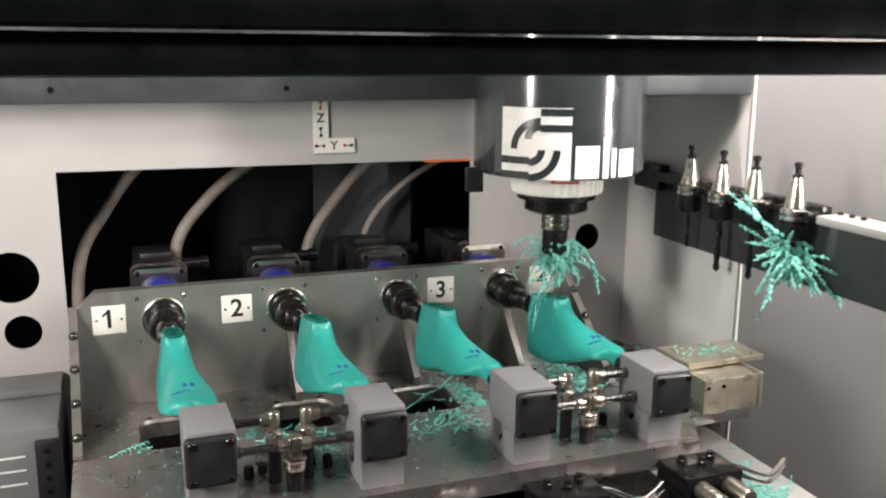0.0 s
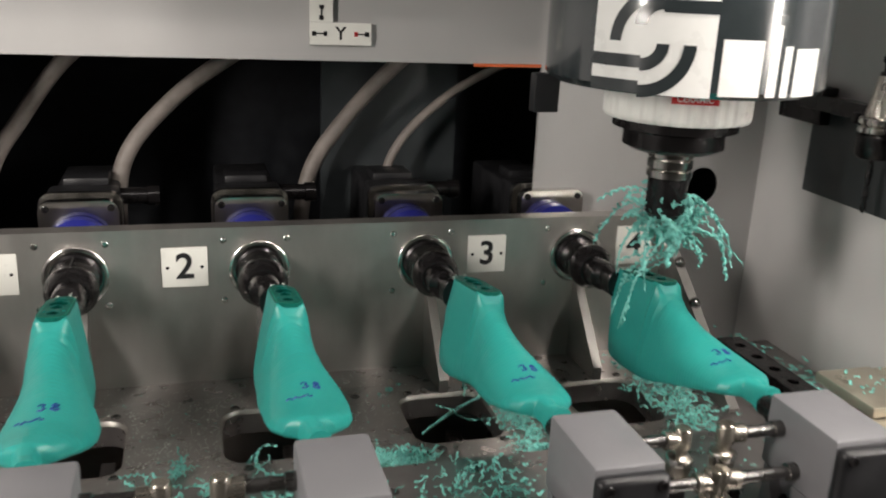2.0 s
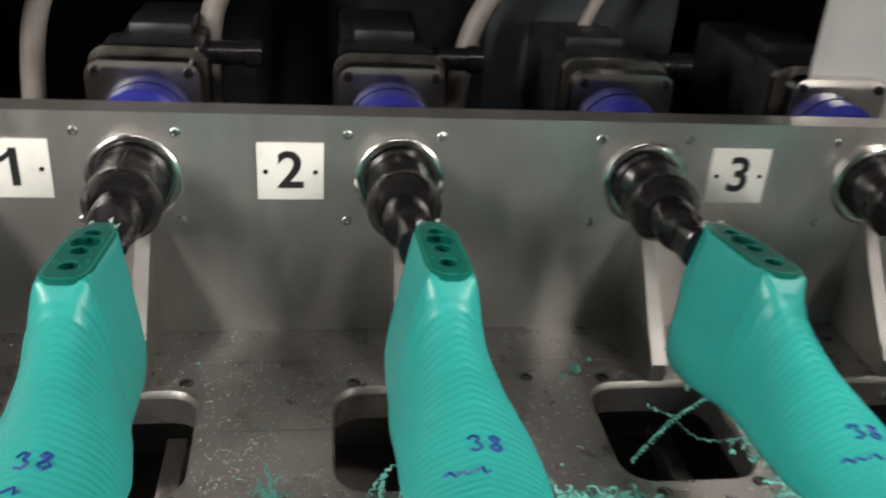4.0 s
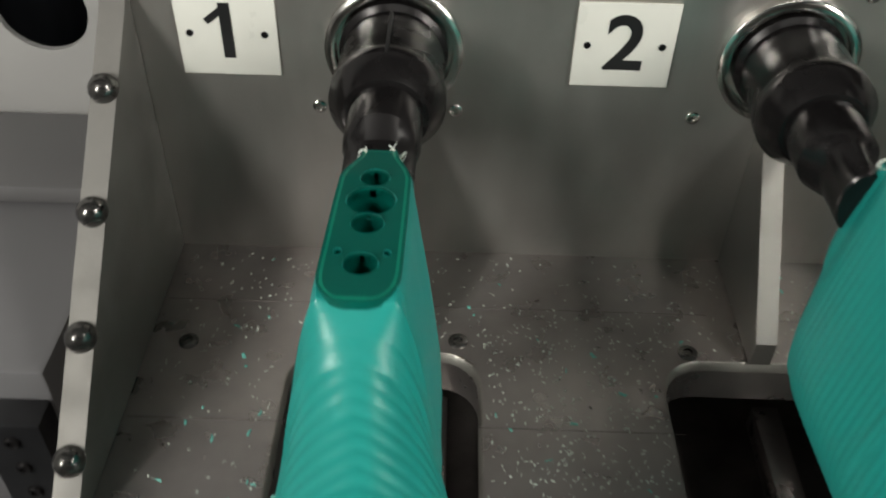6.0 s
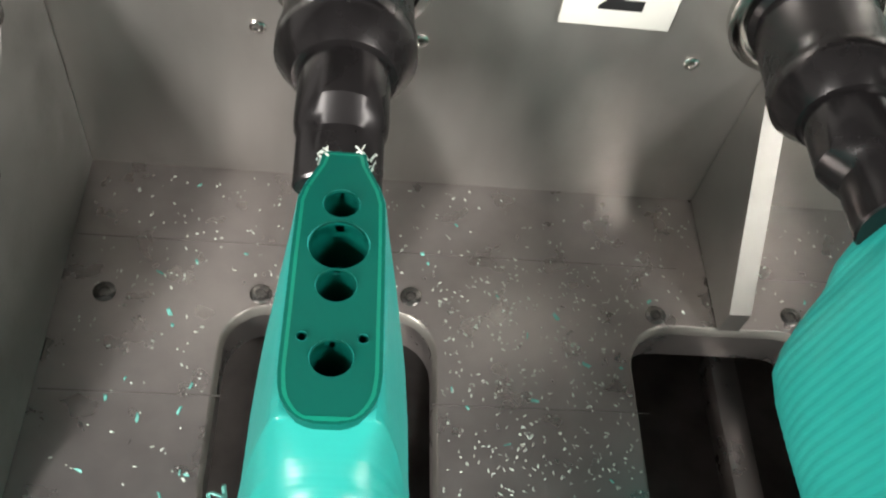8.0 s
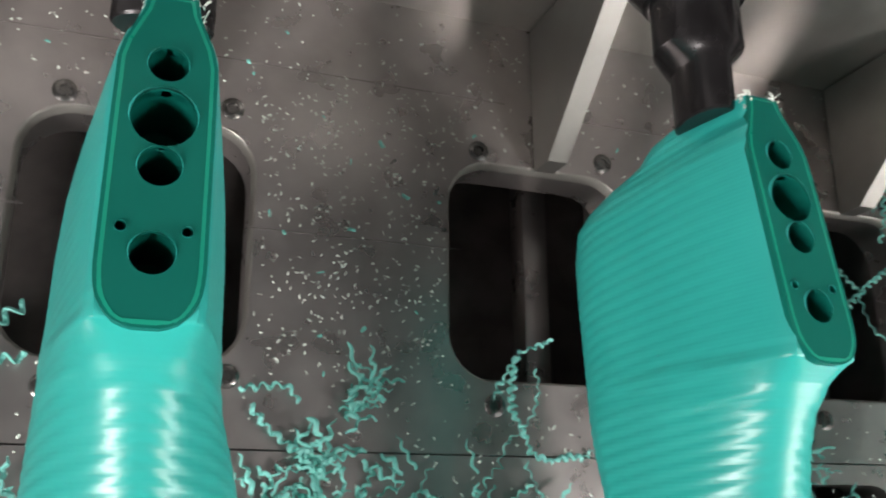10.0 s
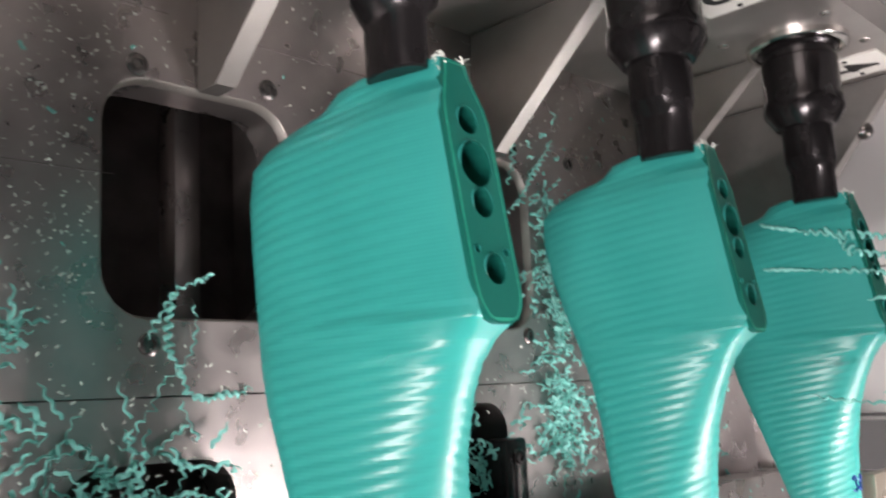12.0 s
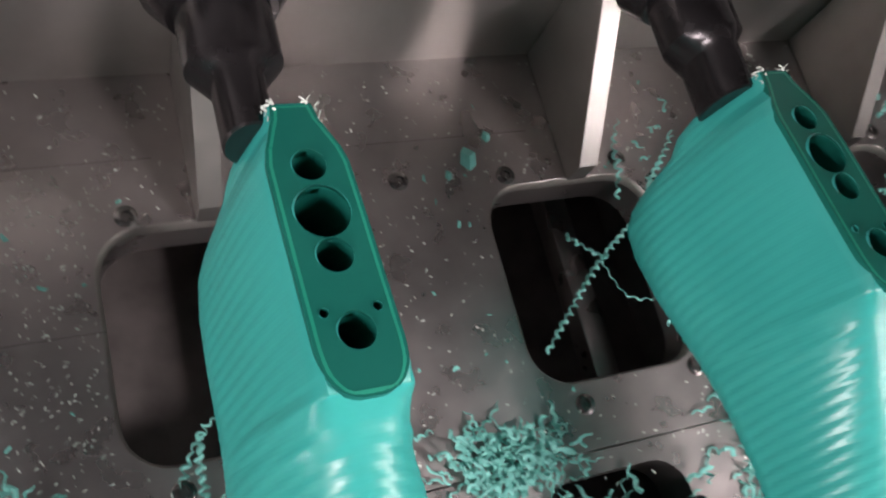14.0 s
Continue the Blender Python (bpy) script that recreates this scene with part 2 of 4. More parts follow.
# ---------------------------------------------------------------- setting
# hall around and behind the camera
bm = plate([(-4, -6), (5, -6), (5, 3), (-4, 3)], [], 0.05, "z", -0.95)
tagged(part("floor", bm, FLOORM, smooth=False), "grey painted workshop floor", "floor", kind="structure")
for name, dims in (("wall_south", (-4, 5, -6.1, -6, -0.95, 3.0)), ("wall_west", (-4.1, -4, -6, 3, -0.95, 3.0)),
                   ("wall_east", (5, 5.1, -6, 3, -0.95, 3.0)), ("wall_north", (-4, 5, 3, 3.1, -0.95, 3.0))):
    tagged(part(name, box(*dims), HALLW, smooth=False), "plain pale workshop wall", "wall", kind="structure")
tagged(part("ceiling", box(-4, 5, -6, 3, 3.0, 3.1), HALLW, smooth=False), "plain pale workshop ceiling", "ceiling", kind="structure")

# cabinet: back sheet with the wide opening, side walls, roof and tray
YB = 0.075
bm = plate([(-0.95, -0.45), (0.87, -0.45), (0.87, 0.466), (-0.95, 0.466)],
           [[(-0.137, -0.30), (0.543, -0.30), (0.543, 0.352), (-0.137, 0.355)],
            circle(-0.212, 0.196, 0.040), circle(-0.202, 0.108, 0.027), circle(0.785, 0.195, 0.026)], 0.004, "y", YB)
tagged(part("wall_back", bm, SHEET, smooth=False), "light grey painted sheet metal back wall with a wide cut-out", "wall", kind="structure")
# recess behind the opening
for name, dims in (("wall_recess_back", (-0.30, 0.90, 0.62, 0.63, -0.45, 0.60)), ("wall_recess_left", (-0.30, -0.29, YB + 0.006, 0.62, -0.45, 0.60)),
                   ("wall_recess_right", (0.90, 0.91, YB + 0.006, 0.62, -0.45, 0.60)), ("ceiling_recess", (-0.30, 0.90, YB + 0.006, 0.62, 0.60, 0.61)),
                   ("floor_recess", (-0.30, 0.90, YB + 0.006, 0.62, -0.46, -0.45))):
    tagged(part(name, box(*dims), DARKIN, smooth=False), "dark recess behind the back sheet", name.split("_")[0], kind="structure")
# pale paint of the housing cover; on the right wall the paleness is painted light
SHEETP = material("pale_and_lit_sheet", (0.74, 0.72, 0.715), 0.40, 0.0, vary=0.04, noise_scale=8, bump=0.03)
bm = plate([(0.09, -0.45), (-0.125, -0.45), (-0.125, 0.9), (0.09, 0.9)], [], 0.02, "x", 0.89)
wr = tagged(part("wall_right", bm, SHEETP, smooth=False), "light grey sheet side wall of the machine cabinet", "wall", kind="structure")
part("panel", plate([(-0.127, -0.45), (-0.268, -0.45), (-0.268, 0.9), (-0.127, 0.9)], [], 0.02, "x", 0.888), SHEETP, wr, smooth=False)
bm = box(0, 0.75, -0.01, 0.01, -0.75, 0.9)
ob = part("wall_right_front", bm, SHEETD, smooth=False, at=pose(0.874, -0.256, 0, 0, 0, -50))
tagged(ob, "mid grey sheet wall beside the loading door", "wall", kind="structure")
tagged(part("wall_left", box(-0.96, -0.95, -1.0, YB, -0.75, 0.9), SHEET, smooth=False), "light grey sheet side wall of the cabinet", "wall", kind="structure")
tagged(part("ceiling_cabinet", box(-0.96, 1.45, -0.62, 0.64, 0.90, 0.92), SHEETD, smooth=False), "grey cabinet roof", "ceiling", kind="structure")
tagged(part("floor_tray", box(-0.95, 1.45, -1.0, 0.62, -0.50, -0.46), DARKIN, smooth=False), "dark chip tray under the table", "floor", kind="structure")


def top_beams():
    t = thing("cross_beam", None, "dark grey steel cross beam above the back sheet", "beam")
    part("beam", box(-0.95, 0.868, -0.02, YB - 0.006, 0.462, 0.60, 0.004), DARKBEAM, t)
    part("carriage", box(0.62, 0.866, -0.27, -0.15, 0.476, 0.60, 0.010), DARKBEAM, t)
    for x in (-0.13, 0.20, 0.52):
        screw(t, Matrix.Translation((x, -0.02, 0.482)) @ FRONT, 0.0045, 0.003, BLACKOX)
    h = thing("door_header", None, "glossy black header of the sliding machine door", "door frame")
    part("rail", box(-1.2, 1.5, HY, HY + 0.05, HZ, HZ + 0.022, 0.004), BLACKBAR, h)
    part("rail", box(-1.2, 1.5, HY - 0.012, HY + 0.03, HZ + 0.024, HZ + 0.050, 0.005), BLACKBAR, h)
    part("seal", box(-1.2, 1.5, HY - 0.004, HY + 0.03, HZ + 0.0505, HZ + 0.056, 0.002), BLACKPL, h)
    part("panel", box(-1.2, 1.5, HY - 0.006, HY + 0.03, HZ + 0.0565, HZ + 0.45, 0.003), DARKBEAM, h, "dark glossy header panel")


HY, HZ = -0.93, 0.5245
top_beams()


def work_lights():
    for (eye, aim), half in ((LAMP_L, 0.215), (LAMP_R, 0.325)):
        t = thing("work_light", look(eye, aim), "slim white machine work light on the cabinet side", "lamp", "cabinet work lights")
        part("housing", box(-0.045, 0.045, -half, half, 0.012, 0.04, 0.004), WHITE, t)
        part("arm", box(-0.012, 0.012, -0.02, 0.02, 0.04, 0.25, 0.003), BLACKPL, t)


work_lights()
t = thing("roof_light", (0.72, -0.54, 0.89), "slim white light strip under the cabinet roof", "lamp")
part("housing", box(-0.155, 0.155, -0.045, 0.045, 0.0005, 0.009, 0.002), WHITE, t)


# ---------------------------------------------------------------- machining table
def table():
    t = thing("machining_table", None, "worn ground steel machining table with rounded slots", "machine table")
    slots = [rounded(PITCH * i - 0.046, PITCH * i + 0.052, -0.187, -0.079, 0.022) for i in range(4)]
    deck = plate([(-0.132, 0.0), (0.722, 0.0), (0.722, -0.2200), (-0.132, -0.2200)], slots, 0.028, "z", 0.0)
    part("deck_plate", deck, DECK, t)
    pockets = [rounded(PITCH * i - 0.062, PITCH * i + 0.018, -0.290, (0, -0.248, -0.231, -0.231)[i], 0.018) for i in (1, 2, 3)]
    part("front_deck_plate", plate([(-0.132, -0.2208), (0.722, -0.2208), (0.722, -0.30), (-0.132, -0.30)], pockets, 0.028, "z", 0.0006), DECK, t)
    holes = [circle(PITCH * i + dx, y, 0.005, 12) for i in range(4) for dx, y in ((0.085, -0.335), (0.085, -0.375), (0.112, -0.355), (-0.06, -0.36))]
    part("tailstock_plate", plate([(-0.126, -0.296), (0.690, -0.296), (0.690, -0.40), (0.636, -0.498), (-0.126, -0.498)], holes, 0.026, "z", 0.046), DECK, t)
    for i in range(4):
        x = PITCH * i
        own = bmesh.new()
        a = [own.verts.new((p, q, 0.0004)) for p, q in rounded(x - 0.0466, x + 0.0526, -0.1876, -0.0784, 0.0226)]
        m = [own.verts.new((p, q, -0.0004)) for p, q in rounded(x - 0.0458, x + 0.0518, -0.1868, -0.0792, 0.0218)]
        e = [own.verts.new((p, q, -0.0050)) for p, q in rounded(x - 0.0446, x + 0.0506, -0.1856, -0.0804, 0.0206)]
        for ra, rb in ((a, m), (m, e)):
            for k in range(len(ra)):
                own.faces.new((ra[k], ra[(k + 1) % len(ra)], rb[(k + 1) % len(ra)], rb[k]))
        part("slot_lip", own, LIP, t, "worn rounded slot lip")
    for i in range(4):
        x = PITCH * i
        part("cross_bar", box(x + 0.021, x + 0.036, -0.20, -0.06, -0.075, -0.058, 0.001), DECK, t)
        for dx, y in ((-0.030, -0.073), (0.040, -0.070), (0.101 if i else -0.100, -0.070 if i else -0.076), (-0.024, -0.198), (0.045, -0.191)):
            screw(t, Matrix.Translation((x + dx, y, 0.0)), 0.0052, 0.0014, GUN)
    # scored lines of the fixture's key ways
    for x0, x1, y in ((-0.118, 0.175, -0.045), (0.21, 0.37, -0.048), (-0.118, -0.04, -0.125), (0.05, 0.15, -0.125)):
        part("scribed_line", box(x0, x1, y - 0.00018, y + 0.00018, 0.0, 0.0002), UNDER, t)
    part("under_frame", box(-0.12, 0.72, -0.46, 0.05, -0.14, -0.12), UNDER, t)
    part("under_wall", box(-0.12, 0.72, -0.30, -0.29, -0.118, -0.03), UNDER, t)
    part("under_wall", box(-0.12, -0.11, -0.29, 0.05, -0.118, -0.03), UNDER, t)
    for i in range(3):
        x = PITCH * i + 0.115
        part("under_wall", box(x - 0.02, x + 0.02, -0.29, 0.0, -0.118, -0.03), UNDER, t)
    part("side_ledge", box(0.7225, 0.868, -0.320, -0.001, -0.026, -0.002, 0.001), DECK, t)
    # cheeks at both ends, with sloping edges
    for x, edge in ((-0.132, 1), (0.690, 0)):
        cheek = part("end_cheek", plate([(-0.001, 0.0008), (-0.001, 0.162), (-0.010, 0.152), (-0.188, 0.006), (-0.188, 0.0008)], [], 0.012, "x", x + 0.012), CHEEK, t)
        for y, z in ((-0.039, 0.1285), (-0.083, 0.0920), (-0.126, 0.0565), (-0.167, 0.0230)):
            dome = turned([(0.0072 * math.cos(a), 0.0072 * math.sin(a)) for a in (0, 0.25, 0.5, 0.75, 1.0, 1.25, 1.5)], n=20)
            part("dome_bolt", dome, GUN, cheek, at=Matrix.Translation((x + 0.006, y, z)) @ pose(0, 0, 0, 40, 0, 0))
    for i in range(4):
        x = PITCH * i + (0.003, 0.0, 0.005, 0.004)[i]
        part("gusset_rib", plate([(-0.001, 0.0008), (-0.001, 0.100), (-0.006, 0.100), (-0.080, 0.016), (-0.080, 0.0008)], [], 0.0108, "x", x + 0.0108), RIB, t)
    return t


table()


def back_plate():
    t = thing("spindle_plate", None, "upright ground steel plate carrying four numbered chucks", "machine plate")
    bores = [circle(PITCH * i + 0.004, AXIS, 0.031, 32) for i in range(4)]
    part("plate", plate([(-0.132, -0.20), (0.700, -0.20), (0.700, 0.150), (0.672, 0.180), (-0.094, 0.181), (-0.132, 0.146)], bores, 0.022, "y", 0.0), STEEL, t)
    for i in range(4):
        for sx in (-1, 1):
            for sz in (-1, 1):
                screw(t, Matrix.Translation((PITCH * i + sx * 0.0345, 0, AXIS + sz * 0.0345)) @ FRONT, 0.0036, 0.0012)
    for i, (x0, x1, z0, z1) in enumerate(((-0.100, -0.052, 0.1155, 0.160), (0.0905, 0.1385, 0.1155, 0.160), (0.4355, 0.483, 0.1155, 0.161), (0.628, 0.676, 0.117, 0.166))):
        p = thing("number_plate", None, "white enamel plate printed with the number " + "1234"[i], "sign", "numbered chuck plates")
        part("plate", box(x0, x1, -0.0017, -0.0002, z0, z1, 0.0004), PLATEW, p)
        lettering("1234"[i], 0.040, Matrix.Translation(((x0 + x1) / 2, -0.0018, (z0 + z1) / 2)) @ FRONT, INK, p)
        if i == 0:
            part("digit_flag", box(-0.0055, 0.0055, -0.0004, 0.0004, -0.0016, 0.0016), INK, p, at=Matrix.Translation(((x0 + x1) / 2 - 0.0050, -0.0020, (z0 + z1) / 2 + 0.0098)) @ pose(0, 0, 0, 0, -38, 0))
        for x in (x0 + 0.006, x1 - 0.006):
            screw(p, Matrix.Translation((x, -0.0017, (z0 + z1) / 2)) @ FRONT, 0.0018, 0.0008, BLACKOX)


back_plate()


def chuck():
    t = thing("collet_chuck", None, "black steel collet chuck with a polished flange", "chuck", "collet chucks")
    part("flange", turned([(0.0335, 0.004), (0.0335, -0.004), (0.0315, -0.0055), (0.0285, -0.0055), (0.0280, -0.001)], "y", n=48), BRIGHT, t, "polished steel flange ring")
    part("collet_nut", turned([(0.0262, 0.02), (0.0262, -0.006), (0.0235, -0.008), (0.0235, -0.013), (0.0248, -0.014), (0.0248, -0.040), (0.0262, -0.042),
                               (0.0262, -0.050), (0.0190, -0.0605), (0.0170, -0.061)], "y", n=40), BLACKOX, t)
    own, rings, n = bmesh.new(), [], 32
    for rx, rz, y in ((0.0165, 0.0165, -0.056), (0.0165, 0.0165, -0.082), (0.0160, 0.0118, -0.0865), (0.0150, 0.0090, -0.0895), (0.0148, 0.0088, -0.1098), (0.0140, 0.0080, -0.1106)):
        rings.append([own.verts.new((rx * math.cos(2 * math.pi * k / n), y, rz * math.sin(2 * math.pi * k / n))) for k in range(n)])
    for ra, rb in zip(rings, rings[1:]):
        for k in range(n):
            own.faces.new((ra[k], ra[(k + 1) % n], rb[(k + 1) % n], rb[k]))
    own.faces.new(rings[0])
    own.faces.new(rings[-1])
    part("driver_tang", own, BLACKOX, t)
    for a in (60, 150, 240, 330):
        c = Vector((0.0247 * math.cos(radians(a)), -0.026, 0.0247 * math.sin(radians(a))))
        part("wrench_hole", turned([(0.0030, -0.0006), (0.0030, 0.0006), (0.0022, 0.0003)], n=12), INK, t,
             at=Matrix.Translation(c) @ pose(0, 90 - a, 0, 0, 0, 0))
    part("clamp_slit", box(-0.0007, 0.0007, -0.0500, -0.0135, 0.0243, 0.0263), INK, t)
    return t


c0 = chuck()
c0.matrix_basis = pose(0.004, 0, AXIS)
for i in range(1, 4):
    copy_thing(c0, pose(PITCH * i + 0.004, 0, AXIS, 0, (0, 86, 93, 88)[i], 0))


# ---------------------------------------------------------------- shoe lasts
def lerp_table(rows, y):
    for a, b in zip(rows, rows[1:]):
        if a[0] >= y >= b[0]:
            u = (a[0] - y) / (a[0] - b[0])
            u2 = u
            return [p + (q - p) * u2 for p, q in zip(a, b)]
    return list(rows[-1] if y < rows[-1][0] else rows[0])


# y, top z, sole z, half width at top, half width of the body, half width of the sole, shift of the axis
LAST_ROWS = [
    (-0.1095, 0.1500, 0.1040, 0.0065, 0.0115, 0.0080, 0.003),
    (-0.1120, 0.1505, 0.0965, 0.0070, 0.0132, 0.0100, 0.003),
    (-0.1150, 0.1510, 0.0945, 0.0075, 0.0142, 0.0114, 0.003),
    (-0.1180, 0.1515, 0.0915, 0.0078, 0.0150, 0.0122, 0.003),
    (-0.1200, 0.1520, 0.0850, 0.0090, 0.0156, 0.0126, 0.003),
    (-0.1230, 0.1530, 0.0710, 0.0110, 0.0172, 0.0136, 0.003),
    (-0.1290, 0.1540, 0.0590, 0.0127, 0.0206, 0.0166, 0.003),
    (-0.1360, 0.1552, 0.0530, 0.0129, 0.0232, 0.0192, 0.003),
    (-0.1500, 0.1575, 0.0525, 0.0130, 0.0252, 0.0206, 0.003),
    (-0.1700, 0.1605, 0.0540, 0.0130, 0.0262, 0.0208, 0.003),
    (-0.1920, 0.1640, 0.0563, 0.0130, 0.0264, 0.0210, 0.003),
    (-0.1985, 0.1650, 0.0576, 0.0130, 0.0267, 0.0216, 0.003),
    (-0.2040, 0.1640, 0.0588, 0.0124, 0.0270, 0.0220, 0.003),
    (-0.2070, 0.1606, 0.0595, 0.0104, 0.0272, 0.0222, 0.003),
    (-0.2110, 0.1563, 0.0606, 0.0086, 0.0276, 0.0226, 0.003),
    (-0.2180, 0.1512, 0.0625, 0.0070, 0.0284, 0.0233, 0.0035),
    (-0.2300, 0.1449, 0.0662, 0.0056, 0.0302, 0.0252, 0.005),
    (-0.2500, 0.1376, 0.0744, 0.0042, 0.0322, 0.0278, 0.007),
    (-0.2750, 0.1322, 0.0850, 0.0030, 0.0350, 0.0308, 0.009),
    (-0.3000, 0.1296, 0.0948, 0.0022, 0.0360, 0.0318, 0.009),
    (-0.3200, 0.1290, 0.1025, 0.0018, 0.0350, 0.0310, 0.008),
    (-0.3360, 0.1300, 0.1085, 0.0016, 0.0322, 0.0285, 0.006),
    (-0.3460, 0.1310, 0.1115, 0.0016, 0.0276, 0.0238, 0.004),
    (-0.3540, 0.1316, 0.1130, 0.0016, 0.0204, 0.0166, 0.003),
    (-0.3590, 0.1310, 0.1135, 0.0030, 0.0100, 0.0080, 0.003),
    (-0.3700, 0.1305, 0.1125, 0.0035, 0.0080, 0.0065, 0.004),
    (-0.3770, 0.1325, 0.1090, 0.0045, 0.0095, 0.0075, 0.006),
    (-0.3830, 0.1335, 0.1080, 0.0045, 0.0100, 0.0080, 0.007),
]
# the flat cut top: y, height, half width
CUT_ROWS = [(-0.1095, 0.1500, 0.0065), (-0.1180, 0.1515, 0.0078), (-0.1240, 0.1530, 0.0110), (-0.1320, 0.1545, 0.0128), (-0.1500, 0.1575, 0.0130),
            (-0.1700, 0.1605, 0.0130), (-0.1915, 0.1640, 0.0130), (-0.1965, 0.1649, 0.0126), (-0.2000, 0.1654, 0.0116), (-0.2030, 0.1659, 0.0098), (-0.2052, 0.1662, 0.0072),
            (-0.2063, 0.1663, 0.0046), (-0.2068, 0.1664, 0.0020)]


def last_point(y, u, ripple=0.0):
    """The surface of the shoe last: y along it, u from 0 to 1 round it."""
    _, zt, zb, wt, wm, ws, sx = lerp_table(LAST_ROWS, y)
    height = zt - zb
    cone = max(0.0, min(1.0, (y + 0.290) / 0.088))
    cone = cone * cone * (3 - 2 * cone)
    # ring in four stretches: top flat, one flank, sole, other flank
    q = (u * 4) % 4
    side = 1 if q < 2 else -1
    w = q if q < 2 else 4 - q                 # 0 top centre .. 2 sole centre
    peak = 0.62
    if w < 0.36:
        x, z = wt * (w / 0.36), zt
    elif w < 1.62:
        k = (w - 0.36) / 1.26
        if k < peak:
            g = k / peak
            xc = wt + (wm - wt) * (0.75 * g + 0.25 * math.sin(g * math.pi / 2))
            fore = max(0.0, min(1.0, (-0.2000 - y) / 0.014))
            zc = zt - height * 0.74 * g ** (1 + 0.8 * fore)
            xc += fore * 0.12 * (wm - xc) * (1 - math.exp(-9 * g))
            xr = wt + (wm - wt) * math.sin(g * math.pi / 2)
            zr = zt - height * 0.62 * (1 - math.cos(g * math.pi / 2))
            lower = zt - height * (0.74 * cone + 0.62 * (1 - cone))
            x, z = cone * xc + (1 - cone) * xr, cone * zc + (1 - cone) * zr
        else:
            g = (k - peak) / (1 - peak)
            lower = zt - height * (0.74 * cone + 0.62 * (1 - cone))
            foot = zb + 0.05 * height
            x = ws + (wm - ws) * math.cos(g * math.pi / 2)
            z = lower + (foot - lower) * math.sin(g * math.pi / 2)
    else:
        g = (w - 1.62) / 0.38
        x = ws * (1 - g)
        z = zb + 0.05 * height * (1 - g) ** 2
    if w < 1.62:
        fore = max(0.0, min(1.0, (-0.206 - y) / 0.010))
        x += ripple * min(1.0, max(0.0, (w - 0.2) / 0.5)) * (1 + 0.4 * fore)
        z += ripple * 1.1 * fore * max(0.0, 1 - w / 1.3)
    return Vector((sx + side * x, y, z))


def last_body(ripples):
    n, rings = 72, []
    bm = bmesh.new()
    ys = []
    y = -0.1095
    while y > -0.383:
        ys.append(y)
        y -= 0.0005 if y > -0.112 else 0.00078
    ys.append(-0.383)
    for y in ys:
        amp = ripples if -0.345 < y < -0.114 else 0.0
        ring, relief = [], []
        for k in range(n):
            u = k / n
            q = (u * 4) % 4
            w = q if q < 2 else 4 - q
            ph = (y + 0.014 * w * w / (w + 0.55) + 0.0006 * noise.noise(Vector((y * 60, w * 3, 0.5)))) / 0.0047
            fade = max(0.0, min(1.0, (w - 0.36) / 0.45)) if y > -0.208 else min(1.0, (-0.208 - y) / 0.006)
            flat = last_point(y, u)
            ring.append(flat)
            relief.append(last_point(y, u, amp * fade * abs(math.sin(math.pi * ph))) - flat)
        # the ridge of the vamp is softly rounded
        for turn in range(int(26 * max(0.0, min(1.0, (-0.2045 - y) / 0.014)))):
            ring = [ring[k] if 22 < k < n - 22 else (ring[k - 1] + ring[k] * 2 + ring[(k + 1) % n]) / 4 for k in range(n)]
        ring = [bm.verts.new(p + q) for p, q in zip(ring, relief)]
        rings.append(ring)
    for i, (a, b) in enumerate(zip(rings, rings[1:])):
        for k in range(n):
            if -0.1985 < ys[i + 1] and ys[i] < -0.1105 and (k < 6 or k >= n - 6):
                continue                      # the drilled top face closes this stretch
            bm.faces.new((a[k], a[(k + 1) % n], b[(k + 1) % n], b[k]))
    bm.faces.new(rings[0])
    bm.faces.new(rings[-1])
    return bm


HOLES = ((-0.1335, 0.0052), (-0.1500, 0.0083), (-0.1643, 0.0054), (-0.1880, 0.0054), (-0.1815, 0.0014), (-0.1815, 0.0014))


